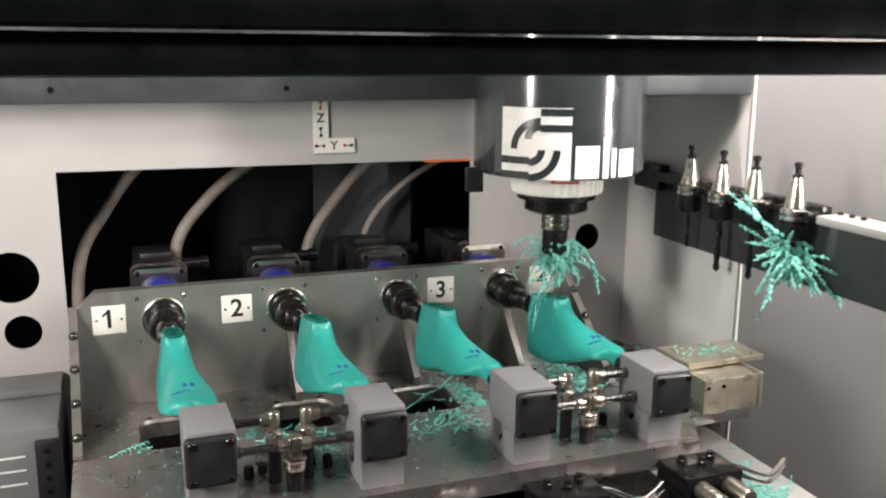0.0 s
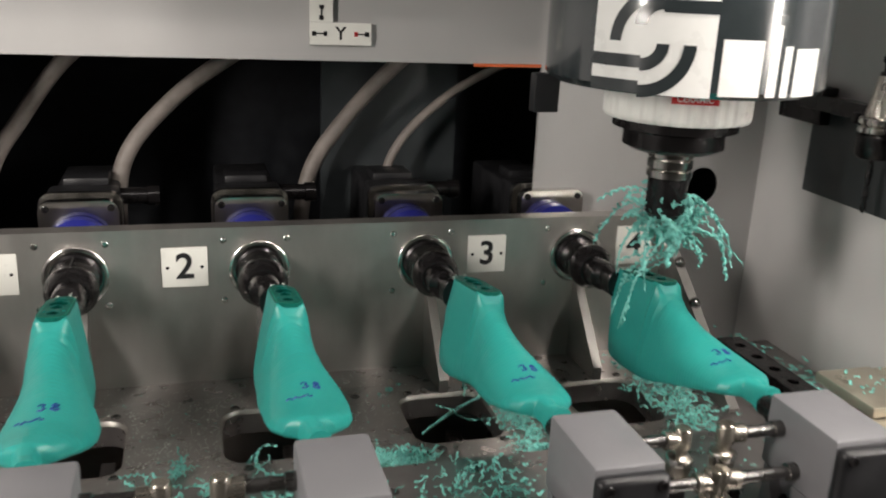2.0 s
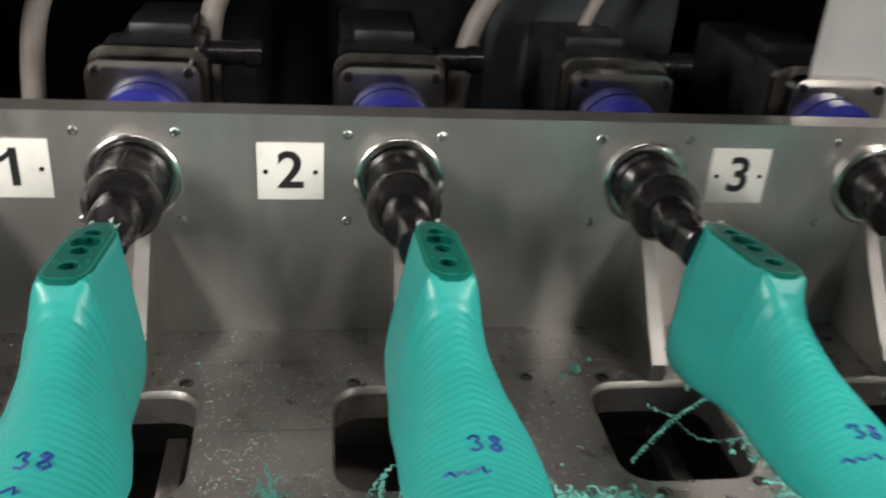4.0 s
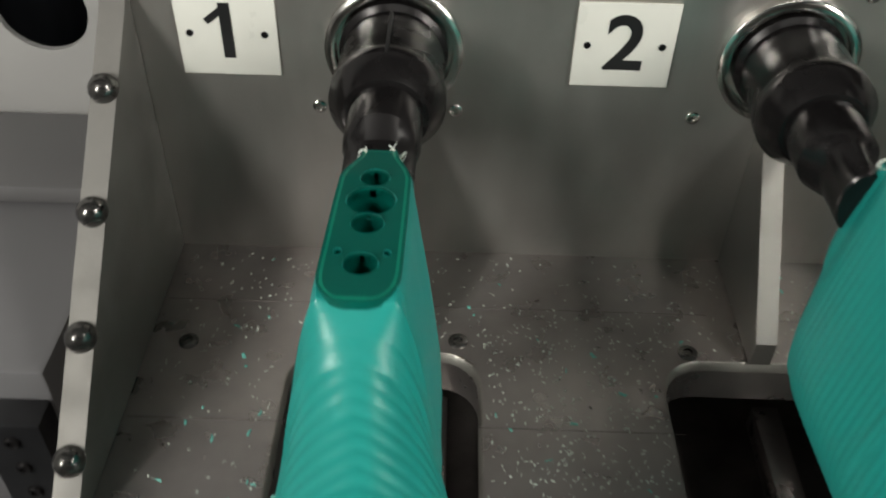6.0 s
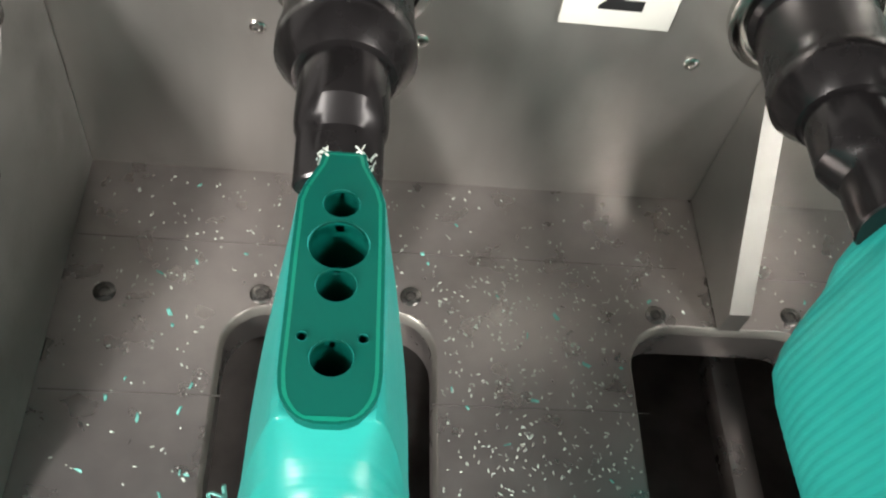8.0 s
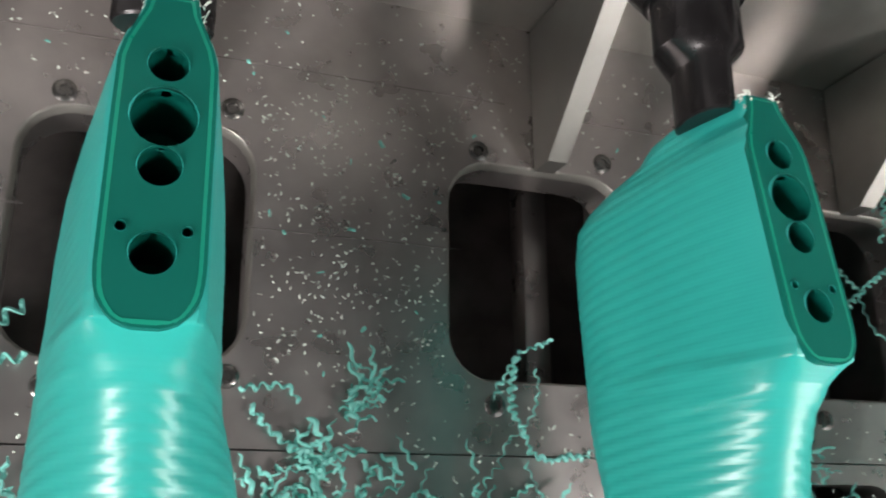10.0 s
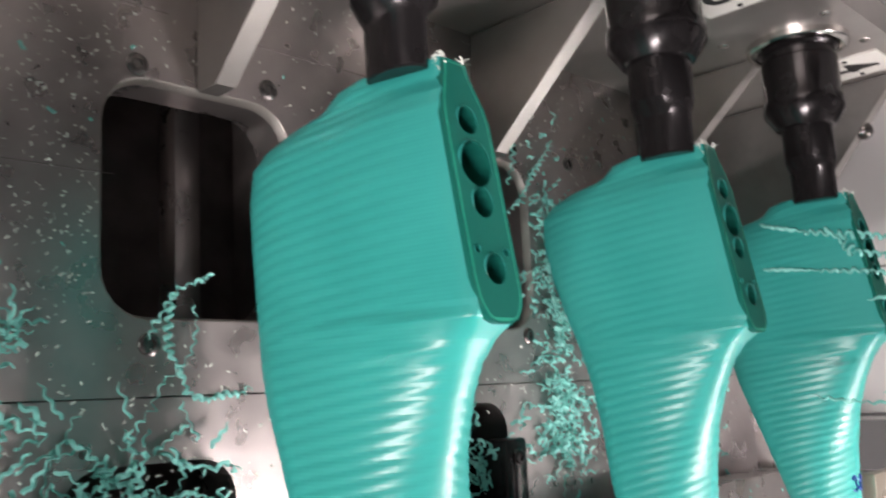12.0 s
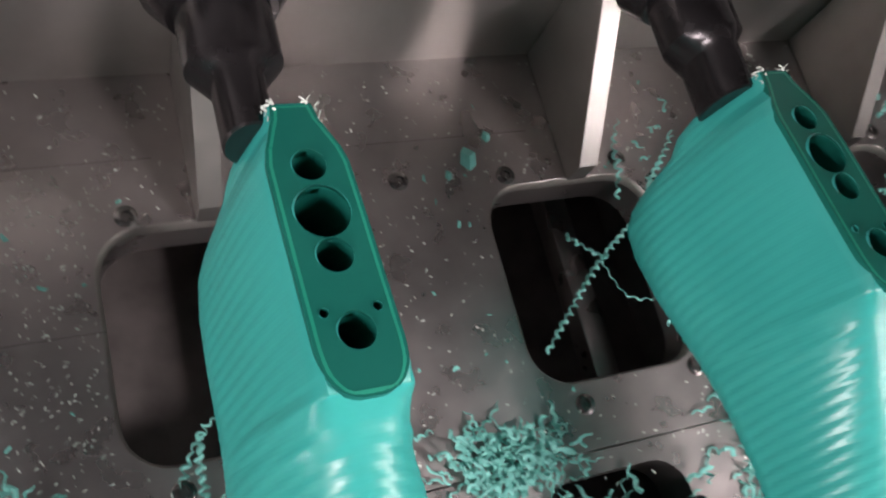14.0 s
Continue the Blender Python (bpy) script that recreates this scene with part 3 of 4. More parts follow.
def shoe_last(label):
    t = thing("shoe_last", None, label, "shoe last", "shoe lasts in the chucks")
    part("body", last_body(0.00028), TEAL, t)
    # flat cut top with its drilled holes
    outline = []
    n = 26
    for k in range(n + 1):
        y = -0.1098 - (0.2066 - 0.1098) * (1 - (1 - k / n) ** 1.6)
        w = lerp_table(CUT_ROWS, y)[2]
        outline.append((y, w))
    left = [(0.003 + w, y) for y, w in outline]
    right = [(0.003 - w, y) for y, w in reversed(outline)]
    loop = [(x, y) for x, y in left + right]
    drill = []
    for k, (y, r) in enumerate(HOLES):
        x = 0.003 + (0, 0, 0, 0, -0.0078, 0.0078)[k]
        drill.append(circle(x, y, r, 22 if r > 0.003 else 10))
    bm = plate(loop, drill, 0.0035, "z", 0.0)
    for v in bm.verts:
        v.co.z += lerp_table(CUT_ROWS, v.co.y)[1] + 0.0002
    part("cut_face", bm, TEALFLAT, t, "flat cut top face, its shade put into a darker colour")
    inner = [(0.003 + (x - 0.003) * (1 - 0.0020 / max(abs(x - 0.003), 0.0022)), min(max(y, -0.2046), -0.1112)) for x, y in loop]
    own = bmesh.new()
    a = [own.verts.new((x, y, lerp_table(CUT_ROWS, y)[1] + 0.0001)) for x, y in loop]
    b = [own.verts.new((x, y, lerp_table(CUT_ROWS, y)[1] + 0.0003)) for x, y in inner]
    for k in range(len(a)):
        own.faces.new((a[k], a[(k + 1) % len(a)], b[(k + 1) % len(a)], b[k]))
    part("rim", own, TEALEDGE, t, "milled edge with the glow through the resin painted in green")
    burr = bmesh.new()
    fray = random.Random(3)
    for k in range(40):
        p = Vector((0.003 + fray.choice((-1, 1)) * fray.uniform(0.004, 0.0085), -0.1095 - fray.random() ** 2 * 0.012, 0.1495 + fray.uniform(-0.003, 0.001)))
        q = p + Vector((fray.gauss(0, 0.0015), abs(fray.gauss(0, 0.0014)), fray.gauss(0, 0.0012)))
        sweep([p, (p + q) / 2 + Vector((0, 0, 0.0006)), q], 0.00032, 4, burr, 0.5)
    tagged(part("frayed_burr", burr, CHIPPALE, t, "pale frayed burr on the back edge"), kind="stuff")
    for k, (y, r) in enumerate(HOLES):
        x = 0.003 + (0, 0, 0, 0, -0.0078, 0.0078)[k]
        z = lerp_table(CUT_ROWS, y)[1]
        nn = 22 if r > 0.003 else 10
        own = bmesh.new()
        a = [own.verts.new((x + r * 1.02 * math.cos(2 * math.pi * j / nn), y + r * 1.02 * math.sin(2 * math.pi * j / nn), z + 0.0006)) for j in range(nn)]
        b = [own.verts.new((x + r * 1.10 * math.cos(2 * math.pi * j / nn), y + r * 1.10 * math.sin(2 * math.pi * j / nn), z - 0.0002)) for j in range(nn)]
        for j in range(nn):
            own.faces.new((a[j], a[(j + 1) % nn], b[(j + 1) % nn], b[j]))
        part("hole_rim", own, TEAL, t)
        bore = bmesh.new()
        deep = 0.030 if r > 0.003 else 0.008
        a = [bore.verts.new((x + r * math.cos(2 * math.pi * j / nn), y + r * math.sin(2 * math.pi * j / nn), z - 0.0004)) for j in range(nn)]
        b = [bore.verts.new((v.co.x, v.co.y, z - deep)) for v in a]
        for j in range(nn):
            bore.faces.new((a[j], b[j], b[(j + 1) % nn], a[(j + 1) % nn]))
        bore.faces.new(b)
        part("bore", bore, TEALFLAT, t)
    return t


STROKES = [  # writing on the vamp, as seen from the toe side
    [(-0.016, 0.004), (-0.012, 0.008), (-0.007, 0.005), (-0.010, 0.000), (-0.006, -0.004), (-0.010, -0.009), (-0.016, -0.006)],
    [(0.006, 0.000), (0.001, 0.004), (0.004, 0.008), (0.009, 0.005), (0.006, 0.000), (0.010, -0.005), (0.005, -0.009), (0.000, -0.005), (0.006, 0.000)],
]
SCRIBBLE = [[(-0.017, 0.000), (-0.013, 0.003), (-0.010, -0.002), (-0.006, 0.002), (-0.002, -0.001), (0.003, 0.0015), (0.008, 0.004), (0.009, -0.002), (0.013, 0.001)]]


def write_on(t, roll):
    from mathutils.bvhtree import BVHTree
    body = [o for o in t.children if o.name.startswith("body")][0]
    bm = bmesh.new()
    bm.from_mesh(body.data)
    tree = BVHTree.FromBMesh(bm)
    bm.free()
    for strokes, cy, cx, s, rad in ((STROKES, -0.298, 0.012, 0.60, 0.0012), (SCRIBBLE, -0.317, 0.001, 0.70, 0.0010)):
        bm = bmesh.new()
        for st in strokes:
            pts = []
            for a, b in zip(st, st[1:]):
                for k in range(6):
                    u = k / 6
                    x, y = a[0] + (b[0] - a[0]) * u, a[1] + (b[1] - a[1]) * u
                    hit = tree.ray_cast(Vector((cx + x * s, cy + y * s, 0.3)), Vector((0, 0, -1)))
                    if hit[0] is not None:
                        pts.append(hit[0] + hit[1] * 0.0001)
            if len(pts) > 2:
                sweep(pts, rad, 5, bm, 0.5)
        part("handwriting", bm, BLUEINK, t, "blue marker handwriting")


WIDE_ROWS = list(LAST_ROWS)
l0 = shoe_last("turquoise resin shoe last clamped between chuck and tailstock")
write_on(l0, 0)
ROLLS, SHIFTS = (0, 3, 4, 1), (0.003, 0.011, 0.011, 0.013)


def turned_about_axis(i, deg):
    return pose(PITCH * i + SHIFTS[i], 0.003 if i else 0, AXIS) @ pose(0, 0, 0, 0, deg, 0) @ pose(0, 0, -AXIS)


l0.matrix_basis = turned_about_axis(0, ROLLS[0])
# the mate in the third chuck has a slimmer waist and a higher arch
LAST_ROWS[:] = [(y, zt, zb + 0.012 * math.exp(-((y + 0.225) / 0.045) ** 2), wt, wm * (1 - 0.20 * math.exp(-((y + 0.215) / 0.06) ** 2)),
                 ws * (1 - 0.26 * math.exp(-((y + 0.215) / 0.06) ** 2)), sx) for y, zt, zb, wt, wm, ws, sx in WIDE_ROWS]
l2 = shoe_last("slim-waisted turquoise resin shoe last between chuck and tailstock")
write_on(l2, 0)
l2.matrix_basis = turned_about_axis(2, ROLLS[2])
for i in (1, 3):
    ob = copy_thing(l0, turned_about_axis(i, ROLLS[i]))
    if i == 3:
        tagged(ob, "turquoise resin shoe last with loose shavings lying over it")


# ---------------------------------------------------------------- tailstocks
def tailstock(mirrored):
    t = thing("tailstock", None, "grey metal tailstock block with a black square cover", "tailstock", "tailstock blocks")
    # body: upper block, foot and web
    bm = box(-0.006, 0.047, -0.490, -0.410, 0.086, 0.146, 0.003)
    part("body", bm, BLOCK, t)
    bm = plate([(-0.484, 0.0465), (-0.414, 0.0465), (-0.414, 0.0855), (-0.424, 0.0855), (-0.424, 0.070), (-0.430, 0.060), (-0.442, 0.060), (-0.450, 0.070), (-0.450, 0.0855), (-0.484, 0.0855)], [], 0.050, "x", 0.0455)
    part("foot", bm, BLOCK, t)
    part("foot_web", box(0.006, 0.0445, -0.452, -0.415, 0.0468, 0.0855), BLOCK, t)
    c = part("cover", box(-0.0085, 0.0455, -0.503, -0.4905, 0.0875, 0.1435, 0.005, segs=3), BLACKPL, t, "black square front cover")
    for x in (-0.001, 0.038):
        for z in (0.0945, 0.1365):
            screw(c, Matrix.Translation((x, -0.503, z)) @ FRONT, 0.0042, 0.0016, BLACKOX, "cover_screw")
    for x in (0.004, 0.038):
        screw(t, Matrix.Translation((x, -0.435, 0.060)), 0.005, 0.006, BLACKOX, "foot_bolt")
    part("centre_pin", turned([(0.0115, -0.412), (0.0115, -0.398), (0.0095, -0.396), (0.0095, -0.384), (0.0060, -0.379)], "y", (0.012, 0, 0.1205), 24), BLACKOX, t, "dark steel tail centre")
    side = -1 if mirrored else 1
    edge = -0.0055 if mirrored else 0.0465
    for y, z, reach in ((-0.428, 0.124, 0.046), (-0.452, 0.100, 0.062)):
        f = part("air_pipe", turned([(0.0068, edge), (0.0068, edge + side * 0.008), (0.0050, edge + side * 0.009), (0.0050, edge + side * reach)], "x", (0, y, z), 16), GUN, t, "dark chromed air pipe")
        x = edge + side * (reach + 0.004)
        part("elbow", turned([(0.0056, edge + side * (reach - 0.012)), (0.0076, edge + side * (reach - 0.011)), (0.0076, edge + side * (reach - 0.003)), (0.0060, edge + side * (reach + 0.007))], "x", (0, y, z), 12), BRASS, f, "nickel-plated elbow")
        v = part("flow_valve", turned([(0.0060, z + 0.010), (0.0074, z + 0.008), (0.0074, z - 0.006), (0.0056, z - 0.008), (0.0056, z - 0.012), (0.0092, z - 0.014), (0.0098, z - 0.024), (0.0086, z - 0.030)], "z", (x, y, 0), 18), BRASS, t, "nickel-plated flow control valve")
        part("valve_ring", turned([(0.0102, z - 0.0195), (0.0108, z - 0.0175), (0.0108, z - 0.0155), (0.0102, z - 0.0145)], "z", (x, y, 0), 18), BRIGHT, v)
        part("valve_base", turned([(0.0078, 0.0465), (0.0078, z - 0.034), (0.0066, z - 0.0302)], "z", (x, y, 0), 14), BLACKPL, v, "black push-in valve base")
    part("knob", turned([(0.0062, 0.0465), (0.0062, 0.060), (0.0050, 0.062)], "z", (edge + side * 0.022, -0.410, 0), 12), BLACKOX, t)
    part("knob", turned([(0.0062, 0.0465), (0.0062, 0.056), (0.0050, 0.058)], "z", (edge + side * 0.040, -0.400, 0), 12), BLACKOX, t)
    return t


s0 = tailstock(False)
copy_thing(s0, pose(PITCH * 2, 0, 0))
s1 = tailstock(True)
s1.matrix_basis = pose(PITCH, 0, 0)
copy_thing(s1, pose(PITCH * 3, 0, 0))


# ---------------------------------------------------------------- milling spindle
SX, SY = 0.5605, -0.22


def on_drum(r, a, z):
    """A place on the drum: a in metres round it from the middle of the lettering, z up."""
    ang = radians(-115) + a / r
    return Vector((r * math.cos(ang), r * math.sin(ang), z))


def wrapped(loop, r, bm=None, holes=()):
    """A thin patch of vinyl that follows the drum."""
    own = bmesh.new()
    for lp in [loop] + list(holes):
        vs = []
        for (a, z), (a2, z2) in zip(lp, lp[1:] + lp[:1]):
            k = max(1, int(math.hypot(a2 - a, z2 - z) / 0.004))
            vs += [own.verts.new((a + (a2 - a) * j / k, z + (z2 - z) * j / k, 0)) for j in range(k)]
        for i in range(len(vs)):
            own.edges.new((vs[i], vs[(i + 1) % len(vs)]))
    bmesh.ops.triangle_fill(own, use_beauty=True, edges=own.edges[:])
    bmesh.ops.subdivide_edges(own, edges=[e for e in own.edges if abs(e.verts[0].co.x - e.verts[1].co.x) > 0.012], cuts=4, use_grid_fill=True)
    bmesh.ops.triangulate(own, faces=own.faces[:])
    for v in own.verts:
        v.co = on_drum(r, v.co.x, v.co.y)
    return merge(bm, own)


def arc_band(cx, cz, r0, r1, a0, a1, n=14):
    out = [(cx + r1 * math.cos(radians(a0 + (a1 - a0) * k / n)), cz + r1 * math.sin(radians(a0 + (a1 - a0) * k / n))) for k in range(n + 1)]
    return out + [(cx + r0 * math.cos(radians(a1 - (a1 - a0) * k / n)), cz + r0 * math.sin(radians(a1 - (a1 - a0) * k / n))) for k in range(n + 1)]


def spindle():
    t = thing("milling_spindle", (SX, SY, 0.006), "charcoal drum of the milling spindle with a white emblem", "spindle")
    R = 0.124
    part("drum", turned([(R - 0.006, 0.3625), (R, 0.3685), (R, 0.62)], n=96), SPIN, t)
    # white square emblem with dark arcs, and plain white blocks for the lettering
    z0, z1 = 0.364, 0.460
    em = part("emblem", wrapped([(-0.088, z0), (0.012, z0), (0.012, z1), (-0.088, z1)], R + 0.0006), LOGOW, t, "white square emblem")
    for band in (arc_band(-0.030, 0.404, 0.033, 0.043, 90, 180), arc_band(-0.030, 0.418, 0.012, 0.022, 90, 180),
                 arc_band(-0.045, 0.404, 0.033, 0.043, 270, 360), arc_band(-0.045, 0.404, 0.012, 0.022, 270, 360)):
        part("arc", wrapped(band, R + 0.0011), SPIN, em)
    for a0, a1, zz in ((-0.030, 0.012, 0.449), (-0.030, 0.012, 0.428), (-0.088, -0.045, 0.364), (-0.088, -0.045, 0.384)):
        part("bar", wrapped([(a0, zz), (a1, zz), (a1, zz + 0.010), (a0, zz + 0.010)], R + 0.0011), SPIN, em)
    for a0, a1, zb, zt in ((0.018, 0.052, 0.366, 0.410), (0.058, 0.067, 0.366, 0.422), (0.072, 0.080, 0.366, 0.406), (0.085, 0.116, 0.366, 0.404)):
        part("letter_block", wrapped([(a0, zb), (a1, zb), (a1, zt), (a0, zt)], R + 0.0006), LOGOW, t, "plain white block in place of lettering")
    # fluted white collar
    own = bmesh.new()
    n, rings = 144, []
    for z in (0.331, 0.334, 0.3595, 0.3625):
        ring = []
        for k in range(n):
            r = 0.066 + (0.0016 if k % 4 < 2 else 0) - (0.002 if z in (0.331, 0.3625) else 0)
            ring.append(own.verts.new((r * math.cos(2 * math.pi * k / n), r * math.sin(2 * math.pi * k / n), z)))
        rings.append(ring)
    for a, b in zip(rings, rings[1:]):
        for k in range(n):
            own.faces.new((a[k], a[(k + 1) % n], b[(k + 1) % n], b[k]))
    own.faces.new(rings[0])
    own.faces.new(rings[-1])
    part("collar", own, WHITE, t, "white fluted collar", smooth=False)
    ang = radians(-108)
    label = part("label", box(-0.020, 0.020, -0.0008, 0.0008, 0.3515, 0.3600), RED, t, "small red label",
                 at=Matrix.Translation((0.0682 * math.cos(ang), 0.0682 * math.sin(ang), 0)) @ pose(0, 0, 0, 0, 0, -18))
    lettering("CERAMIC", 0.0075, Matrix.Translation((0, -0.0009, 0.3557)) @ FRONT, LOGOW, label, 0.0001)
    part("nose", turned([(0.058, 0.3305), (0.058, 0.322), (0.047, 0.319), (0.047, 0.305), (0.040, 0.301), (0.022, 0.3005)], n=48), BLACKOX, t)
    part("tool_holder", turned([(0.0215, 0.300), (0.0215, 0.294), (0.0185, 0.2925), (0.0215, 0.291), (0.0215, 0.284), (0.0185, 0.2825), (0.0215, 0.281), (0.0215, 0.275), (0.019, 0.274)], n=32), BRIGHT, t)
    part("tool_chuck", turned([(0.019, 0.2735), (0.019, 0.240), (0.015, 0.235), (0.008, 0.2345)], n=28), BLACKOX, t)
    part("cutter", turned([(0.007, 0.2345), (0.007, 0.205), (0.004, 0.200)], n=14), BRIGHT, t)
    for z, x in ((0.30, -0.115),):
        part("bracket", box(-0.118, -0.092, 0.06, 0.075, 0.325, 0.3620, 0.002), BLACKPL, t)
    return t


spindle()


# ---------------------------------------------------------------- tool rack on the side wall
TX, TZ = 0.830, 0.389
TOOLS_Y = (-0.174, -0.255, -0.331, -0.417)


def rack():
    t = thing("tool_rack", None, "black tool rack arm with gripper forks on the cabinet wall", "tool rack")
    part("arm", box(TX + 0.012, TX + 0.030, -0.455, -0.02, 0.318, 0.336, 0.002), BLACKOX, t)
    for y in TOOLS_Y:
        g = part("gripper", box(TX - 0.006, TX + 0.016, y + 0.026, y + 0.036, 0.317, 0.329, 0.002), BLACKOX, t)
        part("finger", box(TX - 0.010, TX + 0.014, y - 0.036, y - 0.026, 0.317, 0.329, 0.002), BLACKOX, g)
    part("side_plate", box(TX + 0.031, TX + 0.036, -0.600, -0.03, 0.215, 0.316, 0.001), DARKBEAM, t, "dark grey side plate under the arm")
    part("shelf", box(TX + 0.0365, 0.868, -0.600, -0.03, 0.308, 0.316, 0.001), DARKBEAM, t)
    b = part("bracket", box(TX - 0.012, 0.867, -0.600, -0.470, 0.3165, 0.3285, 0.002), SHEET, t, "light grey bracket plate")
    part("flange", plate([(TX + 0.028, 0.316), (TX + 0.060, 0.316), (TX + 0.060, 0.215), (TX + 0.050, 0.215), (TX + 0.028, 0.240)], [], 0.006, "y", -0.6005), SHEET, b)
    for y in (-0.48, -0.50, -0.52):
        screw(b, Matrix.Translation((TX + 0.02, y, 0.3285)), 0.004, 0.004, BLACKOX)
    part("wall_foot", box(0.846, 0.869, -0.06, 0.02, 0.300, 0.345, 0.003), BLACKOX, t)


rack()


def fluted(r, z0, z1, n=14, bm=None):
    """A twist drill: two-fluted section turning along its length."""
    own, rings, m = bmesh.new(), [], 30
    for i in range(m + 1):
        u = i / m
        tw = u * 9
        k2 = r * (1 if i < m - 2 else (1 - (i - m + 2) / 2.2))
        ring = []
        for k in range(n):
            a = 2 * math.pi * k / n
            rr = k2 * (0.62 + 0.38 * abs(math.cos(a)) ** 0.6)
            ring.append(own.verts.new((rr * math.cos(a + tw), rr * math.sin(a + tw), z0 + (z1 - z0) * u)))
        rings.append(ring)
    for a, b in zip(rings, rings[1:]):
        for k in range(n):
            own.faces.new((a[k], a[(k + 1) % n], b[(k + 1) % n], b[k]))
    own.faces.new(rings[0])
    own.faces.new(rings[-1])
    return merge(bm, own)


def rack_tool(i, length, r):
    t = thing("milling_tool", (TX, TOOLS_Y[i], TZ), "steel taper tool holder with a long cutter in the rack", "milling tool", "tools in the rack")
    part("pull_stud", turned([(0.004, 0.004), (0.0062, 0.003), (0.0062, -0.003), (0.004, -0.005), (0.004, -0.012), (0.007, -0.0135), (0.007, -0.017)], n=18), BLACKOX, t)
    part("taper", turned([(0.0075, -0.017), (0.0150, -0.058), (0.0150, -0.060)], n=32), TAPER, t, "bright ground taper")
    part("flange", turned([(0.0185, -0.0605), (0.0205, -0.062), (0.0205, -0.067), (0.0170, -0.069), (0.0205, -0.071), (0.0205, -0.076), (0.0185, -0.077)], n=32), BRIGHT, t)
    part("collet_nut", turned([(0.0175, -0.0775), (0.0195, -0.080), (0.0195, -0.100), (0.0165, -0.104), (0.009, -0.1045)], n=24), BLACKOX, t)
    part("cutter", fluted(r, -0.104, -0.104 - length), BLACKOX, t, "dark fluted cutter")
    return t


rack_tool(0, 0.062, 0.0035)
rack_tool(1, 0.085, 0.0052)
rack_tool(2, 0.080, 0.0050)
rack_tool(3, 0.055, 0.0060)


# ---------------------------------------------------------------- gear motors and conduits in the recess
def gear_motor():
    t = thing("gear_motor", None, "servo gear motor with bright flange and blue face", "motor", "gear motors behind the plate")
    part("flange", plate(rounded(-0.042, 0.042, 0.10, 0.198, 0.012), [], 0.014, "y", 0.062), BRIGHT, t, "bright cast flange")
    part("flange_rim", plate(rounded(-0.045, 0.045, 0.098, 0.201, 0.014), [], 0.008, "y", 0.090), BRIGHT, t)
    part("face", turned([(0.034, 0.060), (0.034, 0.046), (0.028, 0.040)], "y", (0, 0, 0.148), 36), BLUE, t, "blue painted gearbox face")
    part("gearbox", box(-0.040, 0.040, 0.100, 0.150, 0.105, 0.197, 0.006), BLACKPL, t)
    part("motor", box(-0.036, 0.036, 0.152, 0.290, 0.112, 0.190, 0.005), BLACKPL, t)
    part("connector", box(-0.026, 0.026, 0.155, 0.200, 0.1905, 0.203, 0.003), BLACKPL, t)
    part("plug", turned([(0.010, 0.036), (0.010, 0.070), (0.012, 0.071), (0.012, 0.084)], "x", (0, 0.140, 0.184), 16), BLACKOX, t)
    part("shaft", turned([(0.022, 0.1), (0.022, 0.020)], "y", (0, 0, AXIS), 24), BLACKOX, t)
    for x in (-0.034, 0.034):
        screw(t, Matrix.Translation((x, 0.062, 0.190)) @ FRONT, 0.004, 0.003, BLACKOX)
    return t


g0 = gear_motor()
g0.matrix_basis = pose(0.004, 0, 0)
for i in range(1, 4):
    copy_thing(g0, pose(PITCH * i * 0.985 + 0.004, 0, 0))

CONDUITS = (((-0.160, -0.449), (-0.145, -0.10), (-0.135, 0.060), (-0.122, 0.186), (-0.080, 0.261), (-0.018, 0.340), (0.070, 0.40), (0.18, 0.44)),
            ((0.022, 0.080), (0.029, 0.205), (0.090, 0.285), (0.171, 0.345), (0.26, 0.40), (0.37, 0.43)),
            ((0.245, 0.080), (0.262, 0.189), (0.311, 0.262), (0.388, 0.340), (0.47, 0.40), (0.56, 0.44)),
            ((0.355, 0.090), (0.372, 0.209), (0.443, 0.287), (0.545, 0.342), (0.66, 0.39), (0.78, 0.42)))


for k, line in enumerate(CONDUITS):
    pts = smooth_line([(x + (0.014 if k else 0.006), 0.20 + 0.01 * j, z) for j, (x, z) in enumerate(line)])
    ob = part("cable_conduit", sweep(pts, 0.0062 if k == 3 else 0.0105, 12), HOSE)
    tagged(ob, "dusty flexible cable conduit curving up in the recess", "conduit", "conduits in the recess")
ob = part("divider_panel", box(0.30, 0.492, 0.262, 0.268, 0.0, 0.50), DARKBEAM, smooth=False)
tagged(ob, "dark grey scratched panel inside the recess", "panel")
# red-lit edge of the opening, its glow painted as an orange strip
ob = part("edge_strip", box(0.455, 0.540, YB - 0.0045, YB - 0.0005, 0.3495, 0.3530), ORANGE, smooth=False)
tagged(ob, "thin strip on the opening edge, its orange-red glow painted on", "trim", kind="structure")


